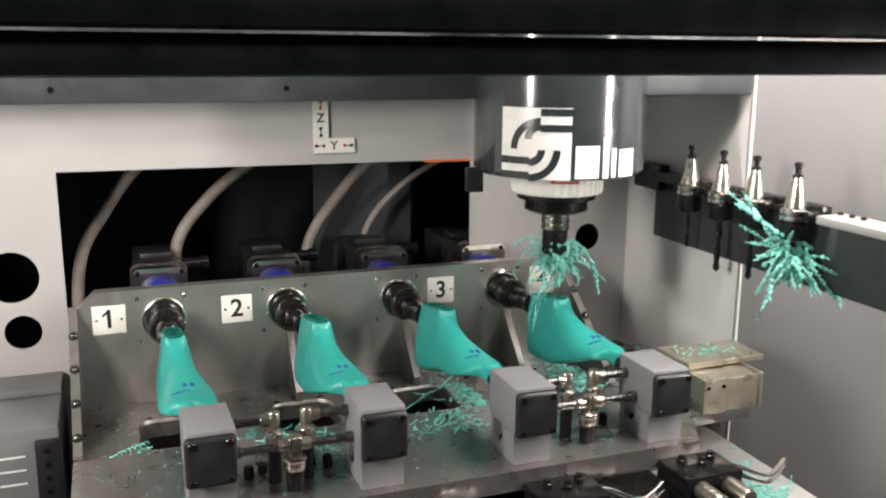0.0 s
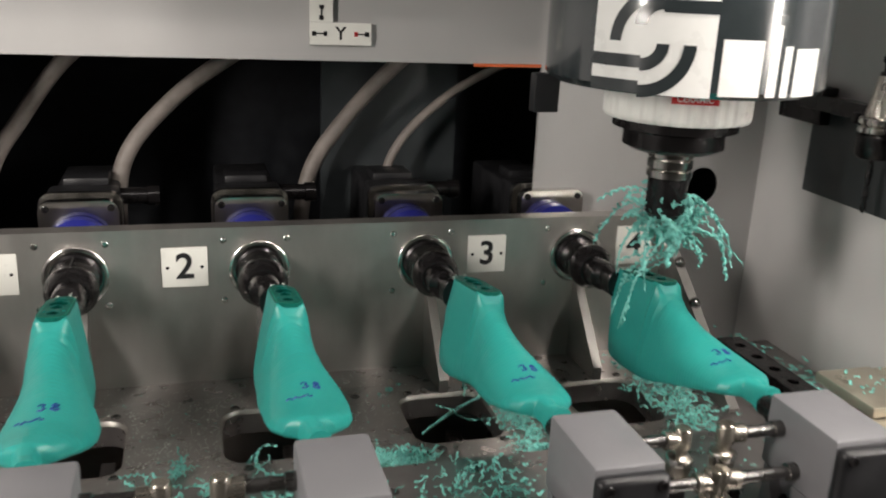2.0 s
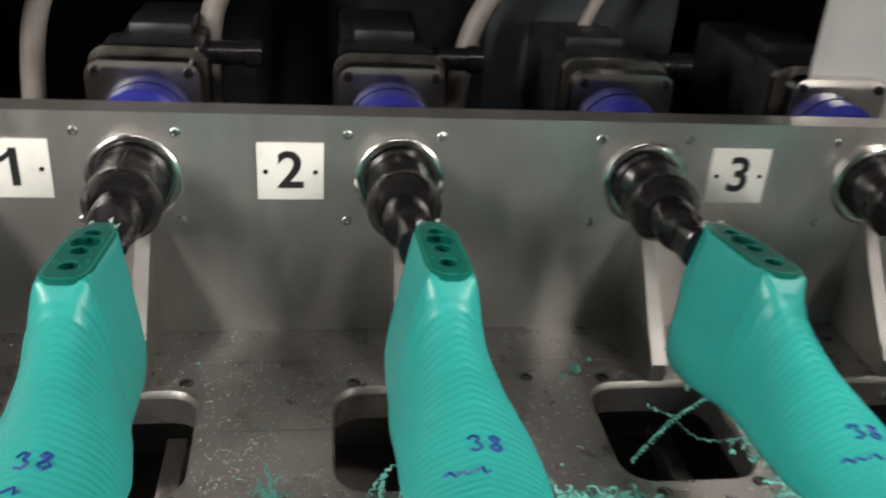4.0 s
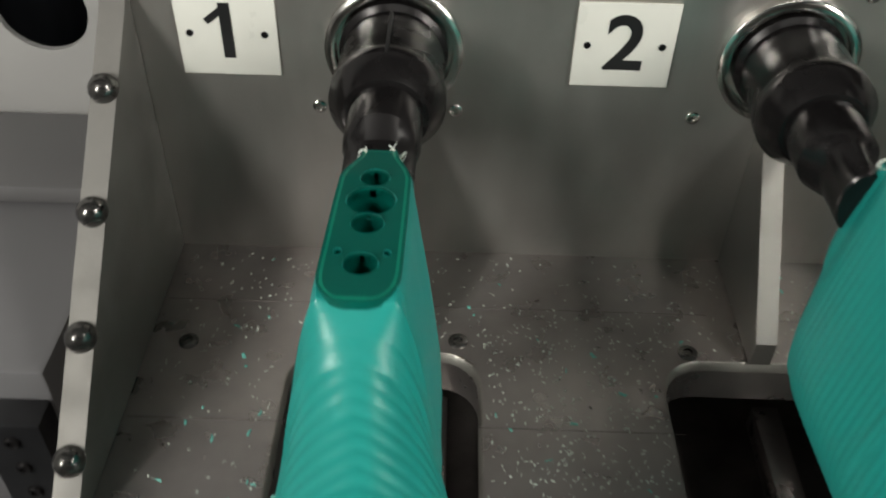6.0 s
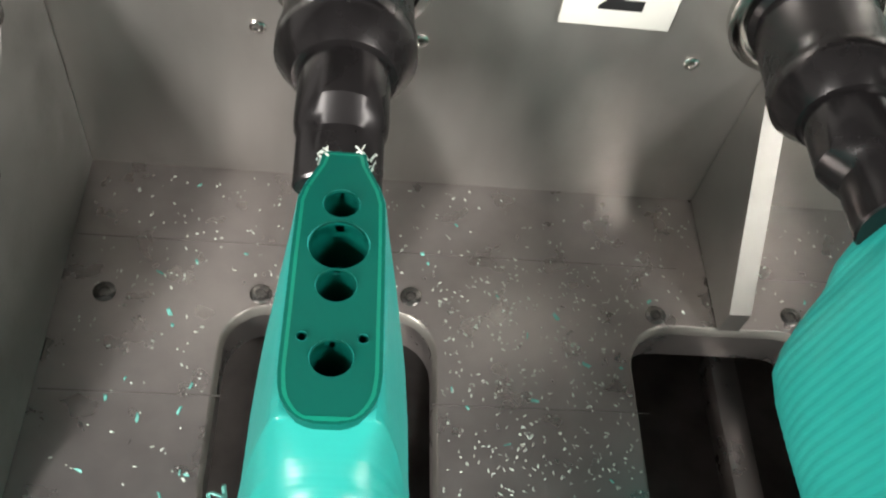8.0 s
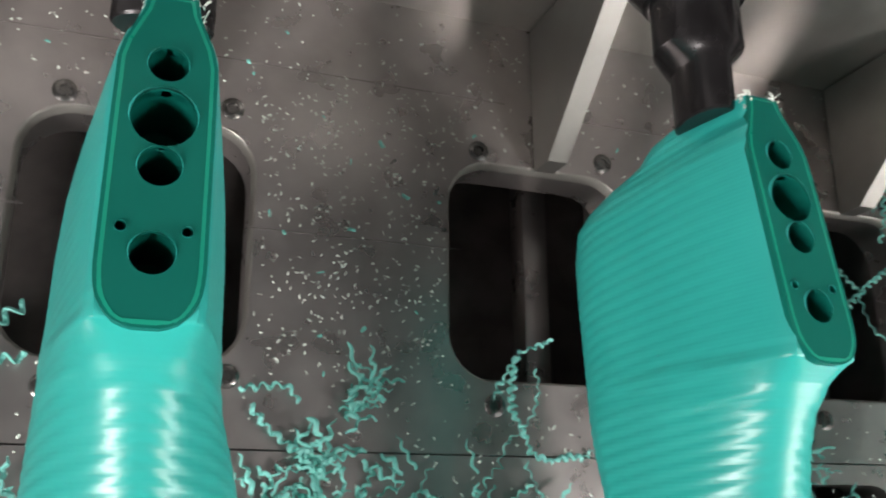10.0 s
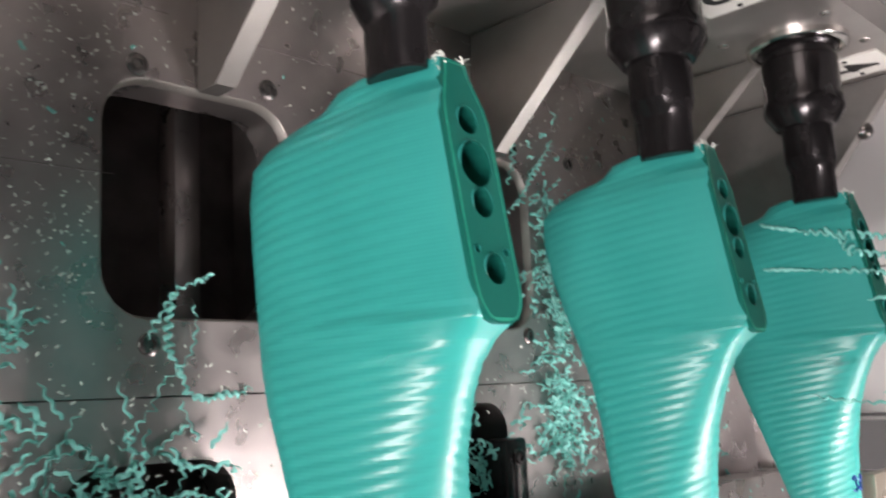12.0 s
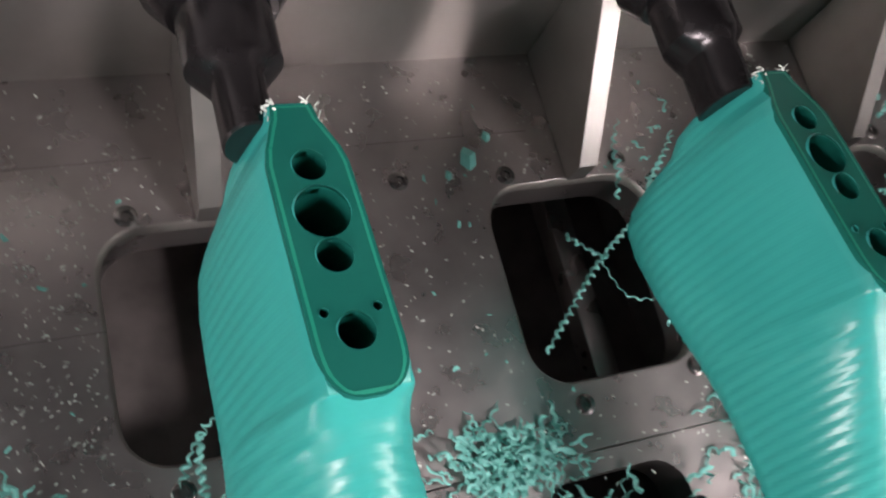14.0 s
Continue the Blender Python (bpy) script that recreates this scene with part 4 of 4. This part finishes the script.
def axis_signs():
    for name, x0, x1, z0, z1, text in (("Z", 0.259, 0.285, 0.3965, 0.4620, "Z"), ("Y", 0.259, 0.329, 0.3715, 0.3960, "Y")):
        t = thing("axis_label", None, "white sticker with the letter " + name + " and red-black arrows", "sign", "axis labels")
        part("sticker", box(x0, x1, YB - 0.0066, YB - 0.0045, z0, z1), PLATEW, t, smooth=False)
        m = Matrix.Translation(((x0 + x1) / 2, YB - 0.0067, (z0 + z1) / 2)) @ FRONT
        lettering(text, 0.020, m, INK, t, 0.0002)
        along = (x1 - x0) if name == "Y" else (z1 - z0)
        for s in (-1, 1):
            for j, (o, w, h) in enumerate(((0.34, 0.014, 0.0016), (0.25, 0.004, 0.005), (0.43, 0.005, 0.005))):
                c = s * o * along
                sx, sz = (w, h) if name == "Y" else (h, w)
                cx, cz = ((x0 + x1) / 2 + (c if name == "Y" else 0)), ((z0 + z1) / 2 + (c if name == "Z" else 0))
                part("arrow", box(cx - sx / 2, cx + sx / 2, YB - 0.0072, YB - 0.0064, cz - sz / 2, cz + sz / 2), RED if j == 1 and s > 0 else INK, t, smooth=False)


axis_signs()


# ---------------------------------------------------------------- left housing beside the table
def left_housing():
    t = thing("control_housing", None, "grey sheet housing with a black terminal strip", "machine housing")
    part("ledge", box(-0.80, -0.150, -0.005, YB - 0.006, 0.030, 0.042, 0.003), SHEETD, t, "grey folded ledge")
    part("body", box(-0.80, -0.1505, -0.125, 0.068, -0.100, 0.0295, 0.004), HOUSE, t)
    part("lower_panel", box(-0.80, -0.1505, -0.136, 0.060, -0.45, -0.1005, 0.004), HOUSE, t, "grey lower panel")
    part("cover_panel", plate([(-0.80, -0.45), (-0.1510, -0.45), (-0.1510, -0.086), (-0.80, -0.080)], [rounded(-0.42, -0.176, -0.30, -0.112, 0.012)], 0.006, "y", -0.1425), SHEETP, t, "pale front cover with a recessed field")
    strip = part("terminal_strip", box(-0.182, -0.1515, -0.142, -0.1255, -0.075, 0.012, 0.0015), BLACKPL, t, "black terminal strip")
    for k in range(4):
        screw(strip, Matrix.Translation((-0.167, -0.142, 0.0 - 0.020 * k)) @ FRONT, 0.004, 0.002, BLACKOX)
    for k in range(3):
        part("print_line", box(-0.230, -0.196, -0.1262, -0.1252, -0.012 - 0.020 * k, -0.0095 - 0.020 * k), LOGOW, t, "white printed line")


left_housing()


# ---------------------------------------------------------------- right side: rail, servo motor, chute
def right_side():
    t = thing("stop_rail", None, "black drilled stop rail along the table end", "rail")
    holes = [circle(0.774, y, 0.007, 12) for y in (-0.075, -0.110, -0.145, -0.180)]
    part("rail", plate([(0.758, -0.206), (0.790, -0.206), (0.790, -0.048), (0.758, -0.048)], holes, 0.030, "z", 0.0285), BLACKOX, t)
    part("base", box(0.757, 0.791, -0.207, -0.047, -0.0018, 0.0060), BLACKOX, t)
    m = thing("servo_motor", None, "champagne anodised servo motor dusted with shavings", "motor")
    part("gear_housing", box(0.698, 0.737, -0.420, -0.335, 0.040, 0.092, 0.002), CHAMP, m)
    part("motor_body", box(0.7375, 0.792, -0.4185, -0.336, 0.042, 0.091, 0.002), CHAMP, m, "pale anodised motor body")
    part("end_cap", box(0.7925, 0.798, -0.421, -0.334, 0.039, 0.0935, 0.002), CHAMP, m)
    part("top_rail", box(0.698, 0.760, -0.380, -0.300, 0.0935, 0.104, 0.002), CHAMP, m)
    part("top_rail", box(0.7605, 0.832, -0.378, -0.302, 0.0935, 0.103, 0.002), CHAMP, m)
    part("bracket", box(0.705, 0.780, -0.335, -0.305, -0.0015, 0.0925, 0.002), SHEET, m, "light grey mounting bracket")
    for x in (0.705, 0.730):
        screw(m, Matrix.Translation((x, -0.420, 0.080)) @ FRONT, 0.003, 0.002, BLACKOX)
    c = thing("chip_chute", None, "light grey sloping chip chute under the table end", "chute")
    bm = bmesh.new()
    prof = [(-0.08, -0.10), (-0.60, -0.105), (-0.60, -0.36), (-0.08, -0.36)]
    a = [bm.verts.new((0.692, y, z)) for y, z in prof]
    b = [bm.verts.new((0.86, y, z - 0.0)) for y, z in prof]
    for v in b[:2]:
        v.co.z += 0.02
    for k in range(4):
        bm.faces.new((a[k], a[(k + 1) % 4], b[(k + 1) % 4], b[k]))
    bm.faces.new(a)
    bm.faces.new(b)
    part("slope", bm, SHEET, c, smooth=False)


right_side()


def valve_block(x, w):
    t = thing("valve_manifold", (x, 0, 0), "black pneumatic valve manifold with brass cylinders", "valve block", "valve manifolds under the table edge")
    part("body", box(-w / 2, w / 2, -0.560, -0.4985, 0.004, 0.030, 0.002), BLACKOX, t)
    for k in range(3):
        part("port", turned([(0.006, 0.030), (0.006, 0.036), (0.0045, 0.037), (0.0045, 0.041)], at=(-w / 4 + w / 4 * k, -0.520 - 0.012 * (k % 2), 0), n=12), BLACKOX, t)
    part("stem", box(-w / 2 + 0.004, w / 2 - 0.004, -0.64, -0.52, -0.0895, 0.0015, 0.002), BLACKOX, t)
    for k in (-1, 1):
        part("cylinder", turned([(0.0105, -0.561), (0.0115, -0.562), (0.0115, -0.600), (0.0100, -0.602)], "y", (k * w * 0.24, 0, 0.014), 18), BRASS, t, "bright brass cylinder")
    for k in range(2):
        part("air_tube", sweep(smooth_line([(w / 2, -0.52, 0.016 - 0.01 * k), (w / 2 + 0.02, -0.525, 0.015 - 0.01 * k), (w / 2 + 0.06, -0.535, 0.000 - 0.01 * k), (w / 2 + 0.10, -0.52, 0.009 - 0.01 * k)]), 0.0032, 8), BRIGHT, t)


for x in (0.045, 0.235, 0.425, 0.615):
    valve_block(x, 0.085)
ob = part("lower_bed", box(-0.13, 0.69, -0.66, -0.31, -0.10, -0.09, 0.002), BLACKOX)
tagged(ob, "dark oily lower bed under the table edge", "machine bed")


def clamp_bars():
    for x in (PITCH * 2 + 0.004, PITCH * 3 + 0.002):
        t = thing("clamp_bar", (x, 0, 0), "dark steel clamping bar lying in a table pocket", "clamp", "clamping bars")
        part("bar", box(-0.0095, 0.0095, -0.2955, -0.252, -0.0280, 0.0190, 0.0025), BLACKOX, t)
        part("groove", box(-0.0030, 0.0030, -0.290, -0.258, 0.0190, 0.0200, 0.0004), GUN, t, "worn bright groove strip")
        screw(t, Matrix.Translation((0.0, -0.263, 0.0200)), 0.0040, 0.002, BLACKOX)


clamp_bars()


# ---------------------------------------------------------------- shavings
rng = random.Random(7)


def curl(start, way, length, coil=0.002, pitch=0.006, radius=0.0007, wander=0.4, droop=0.0, bm=None, floor=None, step=9):
    """One springy shaving: a ribbon wound round a wandering line."""
    p, d, pts = Vector(start), Vector(way).normalized(), []
    side = d.orthogonal().normalized()
    turns = length / pitch
    n = max(12, int(turns * step))
    ds = length / n
    ph = rng.random() * 6.28
    for i in range(n):
        d = (d + Vector((rng.gauss(0, 1), rng.gauss(0, 1), rng.gauss(0, 1))) * wander * 0.09 + Vector((0, 0, -droop * 0.09))).normalized()
        side = (side - d * side.dot(d)).normalized()
        up = d.cross(side)
        p = p + d * ds
        if floor is not None and p.z < floor + coil:
            p.z = floor + coil
            d.z = abs(d.z) * 0.2
        a = ph + 2 * math.pi * turns * i / n
        swing = coil * (0.45 + 0.9 * noise.noise(p * 160 + Vector((ph, 0, 0))) ** 2 * 3)
        pts.append(p + (side * math.cos(a) + up * math.sin(a) * 0.7) * min(swing, coil * 1.5))
    return sweep(pts, lambda u: radius * (1 if u < 0.9 else 1 - (u - 0.9) * 8), 4, bm, 0.45)


def burst(name, centre, count, label, spread, down, length, core, droop, wander, thick):
    bm = bmesh.new()
    for k in range(count):
        a = rng.random() * 6.28
        way = Vector((math.cos(a) * spread, math.sin(a) * spread, -down + rng.gauss(0, 0.55)))
        curl(Vector(centre) + Vector((rng.gauss(0, core), rng.gauss(0, core), rng.gauss(0, core))), way, length * rng.uniform(0.3, 1.15),
             rng.uniform(0.0008, 0.0022), rng.uniform(0.0045, 0.009), thick * rng.uniform(0.6, 1.3), wander, rng.uniform(*droop), bm, step=7)
    tagged(part(name, bm, CHIP), label, "shavings", kind="stuff")


burst("shavings_tuft", (SX + 0.006, SY, 0.238), 200, "tangled ball of turquoise shavings wound round the spindle cutter", 1.0, -0.05, 0.034, 0.012, (0.02, 0.25), 1.8, 0.0016)
burst("shavings_strands", (SX + 0.006, SY, 0.246), 18, "long turquoise strands arching down from the spindle cutter", 1.0, -0.35, 0.118, 0.010, (0.16, 0.36), 0.4, 0.0017)
burst("shavings_spray", (TX, TOOLS_Y[3], 0.270), 46, "spray of long turquoise curls hanging from a rack tool", 1.0, 0.50, 0.112, 0.008, (0.0, 0.05), 0.28, 0.0024)
burst("shavings_clump", (TX, TOOLS_Y[3], 0.264), 60, "dense clump of turquoise curls round a rack tool", 0.55, 0.9, 0.040, 0.007, (0.0, 0.1), 0.6, 0.0026)


def curl_along(line, coil, pitch, radius, bm=None, flat=0.45):
    """A springy shaving wound round a given line; its coils grow and shrink along it."""
    pts = smooth_line(line, 24)
    out, run, side, ph = [], 0.0, Vector((0.3, 0.2, 1)).normalized(), rng.random() * 6.28
    for a, b in zip(pts, pts[1:]):
        d = b - a
        steps = max(1, int(d.length / pitch * 10))
        for j in range(steps):
            p = a + d * (j / steps)
            dn = d.normalized()
            side = (side - dn * side.dot(dn)).normalized()
            up = dn.cross(side)
            ang = ph + 2 * math.pi * (run + d.length * j / steps) / pitch
            c = coil * (0.75 + 0.6 * noise.noise(p * 70))
            out.append(p + side * (c * math.cos(ang)) + up * (c * math.sin(ang)))
        run += d.length
    return sweep(out, lambda u: radius * (1 if u < 0.94 else 1 - (u - 0.94) * 12), 5, bm, flat)


def loose_curl(lines, label, group="long loose curls"):
    bm = bmesh.new()
    for line, coil, pitch, radius in lines:
        curl_along(line, coil, pitch, radius, bm)
    tagged(part("curled_shaving", bm, CHIP), label, "shavings", group)


# big springy curls on the deck beside the first last
Z0 = 0.0042
loose_curl([([(-0.034, -0.167, Z0), (-0.046, -0.177, Z0), (-0.064, -0.186, Z0), (-0.082, -0.202, Z0), (-0.100, -0.222, Z0), (-0.120, -0.262, Z0)], 0.0032, 0.0072, 0.0013)],
           "long springy turquoise curl lying on the table")
loose_curl([([(-0.031, -0.188, Z0), (-0.048, -0.192, Z0), (-0.049, -0.206, Z0), (-0.062, -0.208, Z0), (-0.061, -0.220, Z0), (-0.080, -0.219, Z0), (-0.104, -0.246, Z0)], 0.0023, 0.0062, 0.0013)],
           "bent springy turquoise curl lying on the table")
loose_curl([([(0.050, -0.196, 0.003), (0.069, -0.194, 0.003), (0.075, -0.201, 0.003)], 0.0014, 0.0055, 0.0010),
            ([(0.055, -0.203, 0.003), (0.067, -0.215, 0.003), (0.084, -0.224, 0.003), (0.106, -0.219, 0.003)], 0.0018, 0.0055, 0.0012)],
           "crimped turquoise curl lying on the table")
# crimped curls that cross the third slot
loose_curl([([(0.343, -0.170, 0.003), (0.364, -0.150, 0.003), (0.388, -0.128, 0.003), (0.420, -0.105, 0.003), (0.436, -0.086, 0.003), (0.460, -0.060, 0.003)], 0.0017, 0.0052, 0.0010)],
           "crimped turquoise curl lying across a table slot")
loose_curl([([(0.388, -0.128, 0.003), (0.396, -0.148, 0.003), (0.412, -0.153, 0.003), (0.430, -0.150, 0.003)], 0.0010, 0.0070, 0.0005),
            ([(0.372, -0.112, 0.003), (0.384, -0.122, 0.003), (0.392, -0.128, 0.003)], 0.0014, 0.0050, 0.0010)],
           "thin turquoise thread hanging over a table slot")


def lying(name, starts, label):
    bm = bmesh.new()
    for x, y, z, ang, length, coil, pitch, rad in starts:
        curl((x, y, z + coil), (math.cos(radians(ang)), math.sin(radians(ang)), 0), length, coil * 1.2, pitch, rad * 1.3, 1.1, 0.25, bm, z)
    tagged(part(name, bm, CHIP), label, "shavings", "long loose curls")


for s in (
          
          (0.176, -0.175, 0.001, -95, 0.085, 0.0013, 0.0042, 0.0009), (0.186, -0.180, 0.001, -80, 0.070, 0.0014, 0.0060, 0.0004),
          (0.196, -0.166, 0.001, 205, 0.05, 0.0013, 0.0050, 0.0007), (0.245, -0.196, 0.001, 8, 0.034, 0.0013, 0.0040, 0.0008),
          
          (0.410, -0.095, 0.001, 75, 0.05, 0.0018, 0.0060, 0.0006), (0.435, -0.120, 0.001, -70, 0.06, 0.0020, 0.0060, 0.0007)):
    lying("curled_shaving", [s], "crimped turquoise plastic curl lying on the table")


def draped(y, y2, low, coil, radius, top):
    """A curl that hangs from the spindle over the cut top and down one flank of the end last."""
    at = turned_about_axis(3, ROLLS[3])
    line = [at @ (last_point(y + (y2 - y) * k / 5, 1 - (low + (0.40 - low) * k / 5) / 4) + Vector((-0.0012, 0, 0.0006))) for k in range(6)]
    line += [at @ Vector((0.003, y2 - 0.004, 0.1700)), at @ Vector((0.012, y2 - 0.022, 0.1900)), Vector(top)]
    bm = bmesh.new()
    curl_along(line[:4], coil * 0.35, 0.006, radius, bm)
    curl_along(line[3:], coil, 0.0058, radius, bm)
    tagged(part("draped_shaving", bm, CHIP), "springy pale turquoise curl hanging over a shoe last", "shavings", "curls over the end last")


LAST_ROWS[:] = WIDE_ROWS
draped(-0.1240, -0.140, 1.10, 0.0022, 0.0014, (SX + 0.016, SY + 0.018, 0.236))
draped(-0.1560, -0.164, 0.98, 0.0012, 0.0013, (SX + 0.020, SY + 0.012, 0.230))
draped(-0.1330, -0.152, 0.55, 0.0030, 0.0012, (SX + 0.024, SY + 0.008, 0.238))


def pile(name, cx, cy, z, sx, sy, count, label, lo=0.006, hi=0.02, high=0.006):
    bm = bmesh.new()
    for k in range(count):
        x, y = cx + rng.gauss(0, sx), cy + rng.gauss(0, sy)
        a = rng.random() * 6.28
        curl((x, y, z + abs(rng.gauss(0, high))), (math.cos(a), math.sin(a), rng.gauss(0, 0.4)), rng.uniform(lo, hi), rng.uniform(0.0010, 0.0022),
             rng.uniform(0.004, 0.009), rng.uniform(0.0006, 0.0013), 0.5, 0.3, bm, z, 6)
    tagged(part(name, bm, CHIP), label, "shavings", kind="stuff")


pile("shavings_pile", 0.308, -0.216, 0.001, 0.016, 0.008, 170, "small heap of turquoise shavings on the table")
pile("shavings_pile", 0.085, -0.232, 0.001, 0.014, 0.009, 60, "small heap of turquoise shavings on the table")
pile("shavings_pile", 0.103, -0.197, 0.001, 0.005, 0.006, 24, "little clump of turquoise shavings beside a screw")
pile("shavings_pile", 0.450, -0.160, 0.001, 0.009, 0.045, 240, "drift of turquoise shavings between the lasts", 0.004, 0.014, 0.004)
pile("shavings_pile", 0.450, -0.245, 0.001, 0.014, 0.018, 120, "drift of turquoise shavings between the lasts")
pile("shavings_pile", 0.640, -0.150, 0.001, 0.016, 0.050, 300, "drift of turquoise shavings under the end last", 0.005, 0.018)
pile("shavings_pile", 0.815, -0.130, -0.001, 0.016, 0.070, 160, "shavings scattered along the table end")
pile("shavings_pile", 0.765, -0.345, 0.104, 0.025, 0.014, 60, "shavings lying on the servo motor", 0.003, 0.008, 0.002)
pile("shavings_pile", 0.775, -0.46, -0.083, 0.030, 0.065, 480, "shavings collected in the chute", 0.008, 0.020, 0.008)
pile("shavings_pile", 0.150, -0.345, 0.047, 0.03, 0.02, 80, "shavings between the tailstocks")
pile("shavings_pile", 0.340, -0.345, 0.047, 0.03, 0.02, 80, "shavings between the tailstocks")

pile("shavings_pile", 0.140, -0.258, 0.001, 0.030, 0.012, 90, "loose band of turquoise shavings on the front deck", 0.006, 0.022)
pile("shavings_pile", -0.062, -0.255, 0.001, 0.024, 0.012, 80, "loose band of turquoise shavings on the front deck", 0.006, 0.022)
pile("shavings_pile", 0.352, -0.262, 0.001, 0.028, 0.012, 90, "loose band of turquoise shavings on the front deck", 0.006, 0.022)


def specks(name, x0, x1, y0, y1, z, count, mat, lo, hi, label):
    bm = bmesh.new()
    for k in range(count):
        x, y, a = rng.uniform(x0, x1), rng.uniform(y0, y1), rng.random() * 6.28
        if any(PITCH * i - 0.048 < x < PITCH * i + 0.054 and -0.189 < y < -0.077 for i in range(4)):
            continue
        l, w, h = rng.uniform(lo, hi), rng.uniform(lo, hi) * 0.45, rng.uniform(0.0002, 0.0007)
        c, s = math.cos(a), math.sin(a)
        base = [bm.verts.new((x + c * u - s * v, y + s * u + c * v, z)) for u, v in ((-l, -w), (l, -w * 0.6), (l * 0.8, w), (-l * 0.7, w))]
        tip = bm.verts.new((x + rng.gauss(0, l * 0.3), y + rng.gauss(0, l * 0.3), z + h))
        for i in range(4):
            bm.faces.new((base[i], base[(i + 1) % 4], tip))
    tagged(part(name, bm, mat, smooth=False), label, "dust", kind="stuff")


specks("dust_specks", -0.11, 0.70, -0.193, -0.004, 0.0004, 1900, CHIPPALE, 0.00025, 0.0012, "pale plastic dust specks on the steel deck")
specks("dust_specks", 0.05, 0.16, -0.19, -0.05, 0.0004, 420, CHIPPALE, 0.0003, 0.0013, "pale plastic dust specks on the steel deck")
specks("dust_specks", -0.12, 0.69, -0.29, -0.197, 0.0010, 700, CHIPPALE, 0.0003, 0.0014, "pale plastic dust specks on the front deck")
specks("chip_flakes", -0.12, 0.69, -0.48, -0.30, 0.0464, 500, CHIP, 0.0008, 0.0028, "turquoise flakes on the tailstock plate")
specks("chip_flakes", -0.10, 0.70, -0.19, -0.01, 0.0004, 140, CHIP, 0.0008, 0.0024, "turquoise flakes on the steel deck")


def leaf(x, y, s):
    bm = bmesh.new()
    vs = [bm.verts.new((x + s * a, y + s * b, 0.0006 + s * c)) for a, b, c in ((0, 1.3, 0), (0.8, 0.5, 0.3), (0.7, -0.6, 0.1), (-0.1, -1.2, 0.2), (-0.8, -0.4, 0.1), (-0.6, 0.6, 0.35))]
    mid = bm.verts.new((x, y, 0.0006 + 0.7 * s))
    for i in range(6):
        bm.faces.new((vs[i], vs[(i + 1) % 6], mid))
    tagged(part("chip_flake", bm, CHIP), "single turquoise flake on the deck", "shaving", "loose flakes")


leaf(0.331, -0.062, 0.006)
leaf(0.345, -0.050, 0.003)
leaf(0.318, -0.070, 0.0025)


def motions():
    """Nothing but the camera moves."""
    walk(cam, [(t, look(eye, target, roll)) for t, eye, target, roll in PATH],
         exposures=((0, 0.0, 6700, 11), (0.5, -0.05, 6700, 11), (1, -0.2, 6700, 11), (1.5, -0.3, 6700, 11), (2.2, -0.4, 6700, 11), (4.5, 0.12, 6500, 9), (5, 0.68, 6500, 6),
                    (5.5, -0.15, 6500, 3), (6, -0.65, 6500, 4), (6.5, -0.02, 6500, 5), (7, 0.72, 6500, 8), (7.2, 0.75, 6500, 8), (9.3, 0.0, 6450, 9), (9.5, 0.0, 6450, 9),
                    (10, 0.2, 6400, 12), (10.5, 0.22, 6400, 14), (11, 0.22, 6450, 20), (11.5, 0.42, 6450, 22), (12, 0.35, 6550, 22), (12.5, 0.15, 6600, 25), (13, 0.1, 6600, 25),
                    (13.5, 0.0, 6550, 24), (14, 0.15, 6500, 24)))


motions()
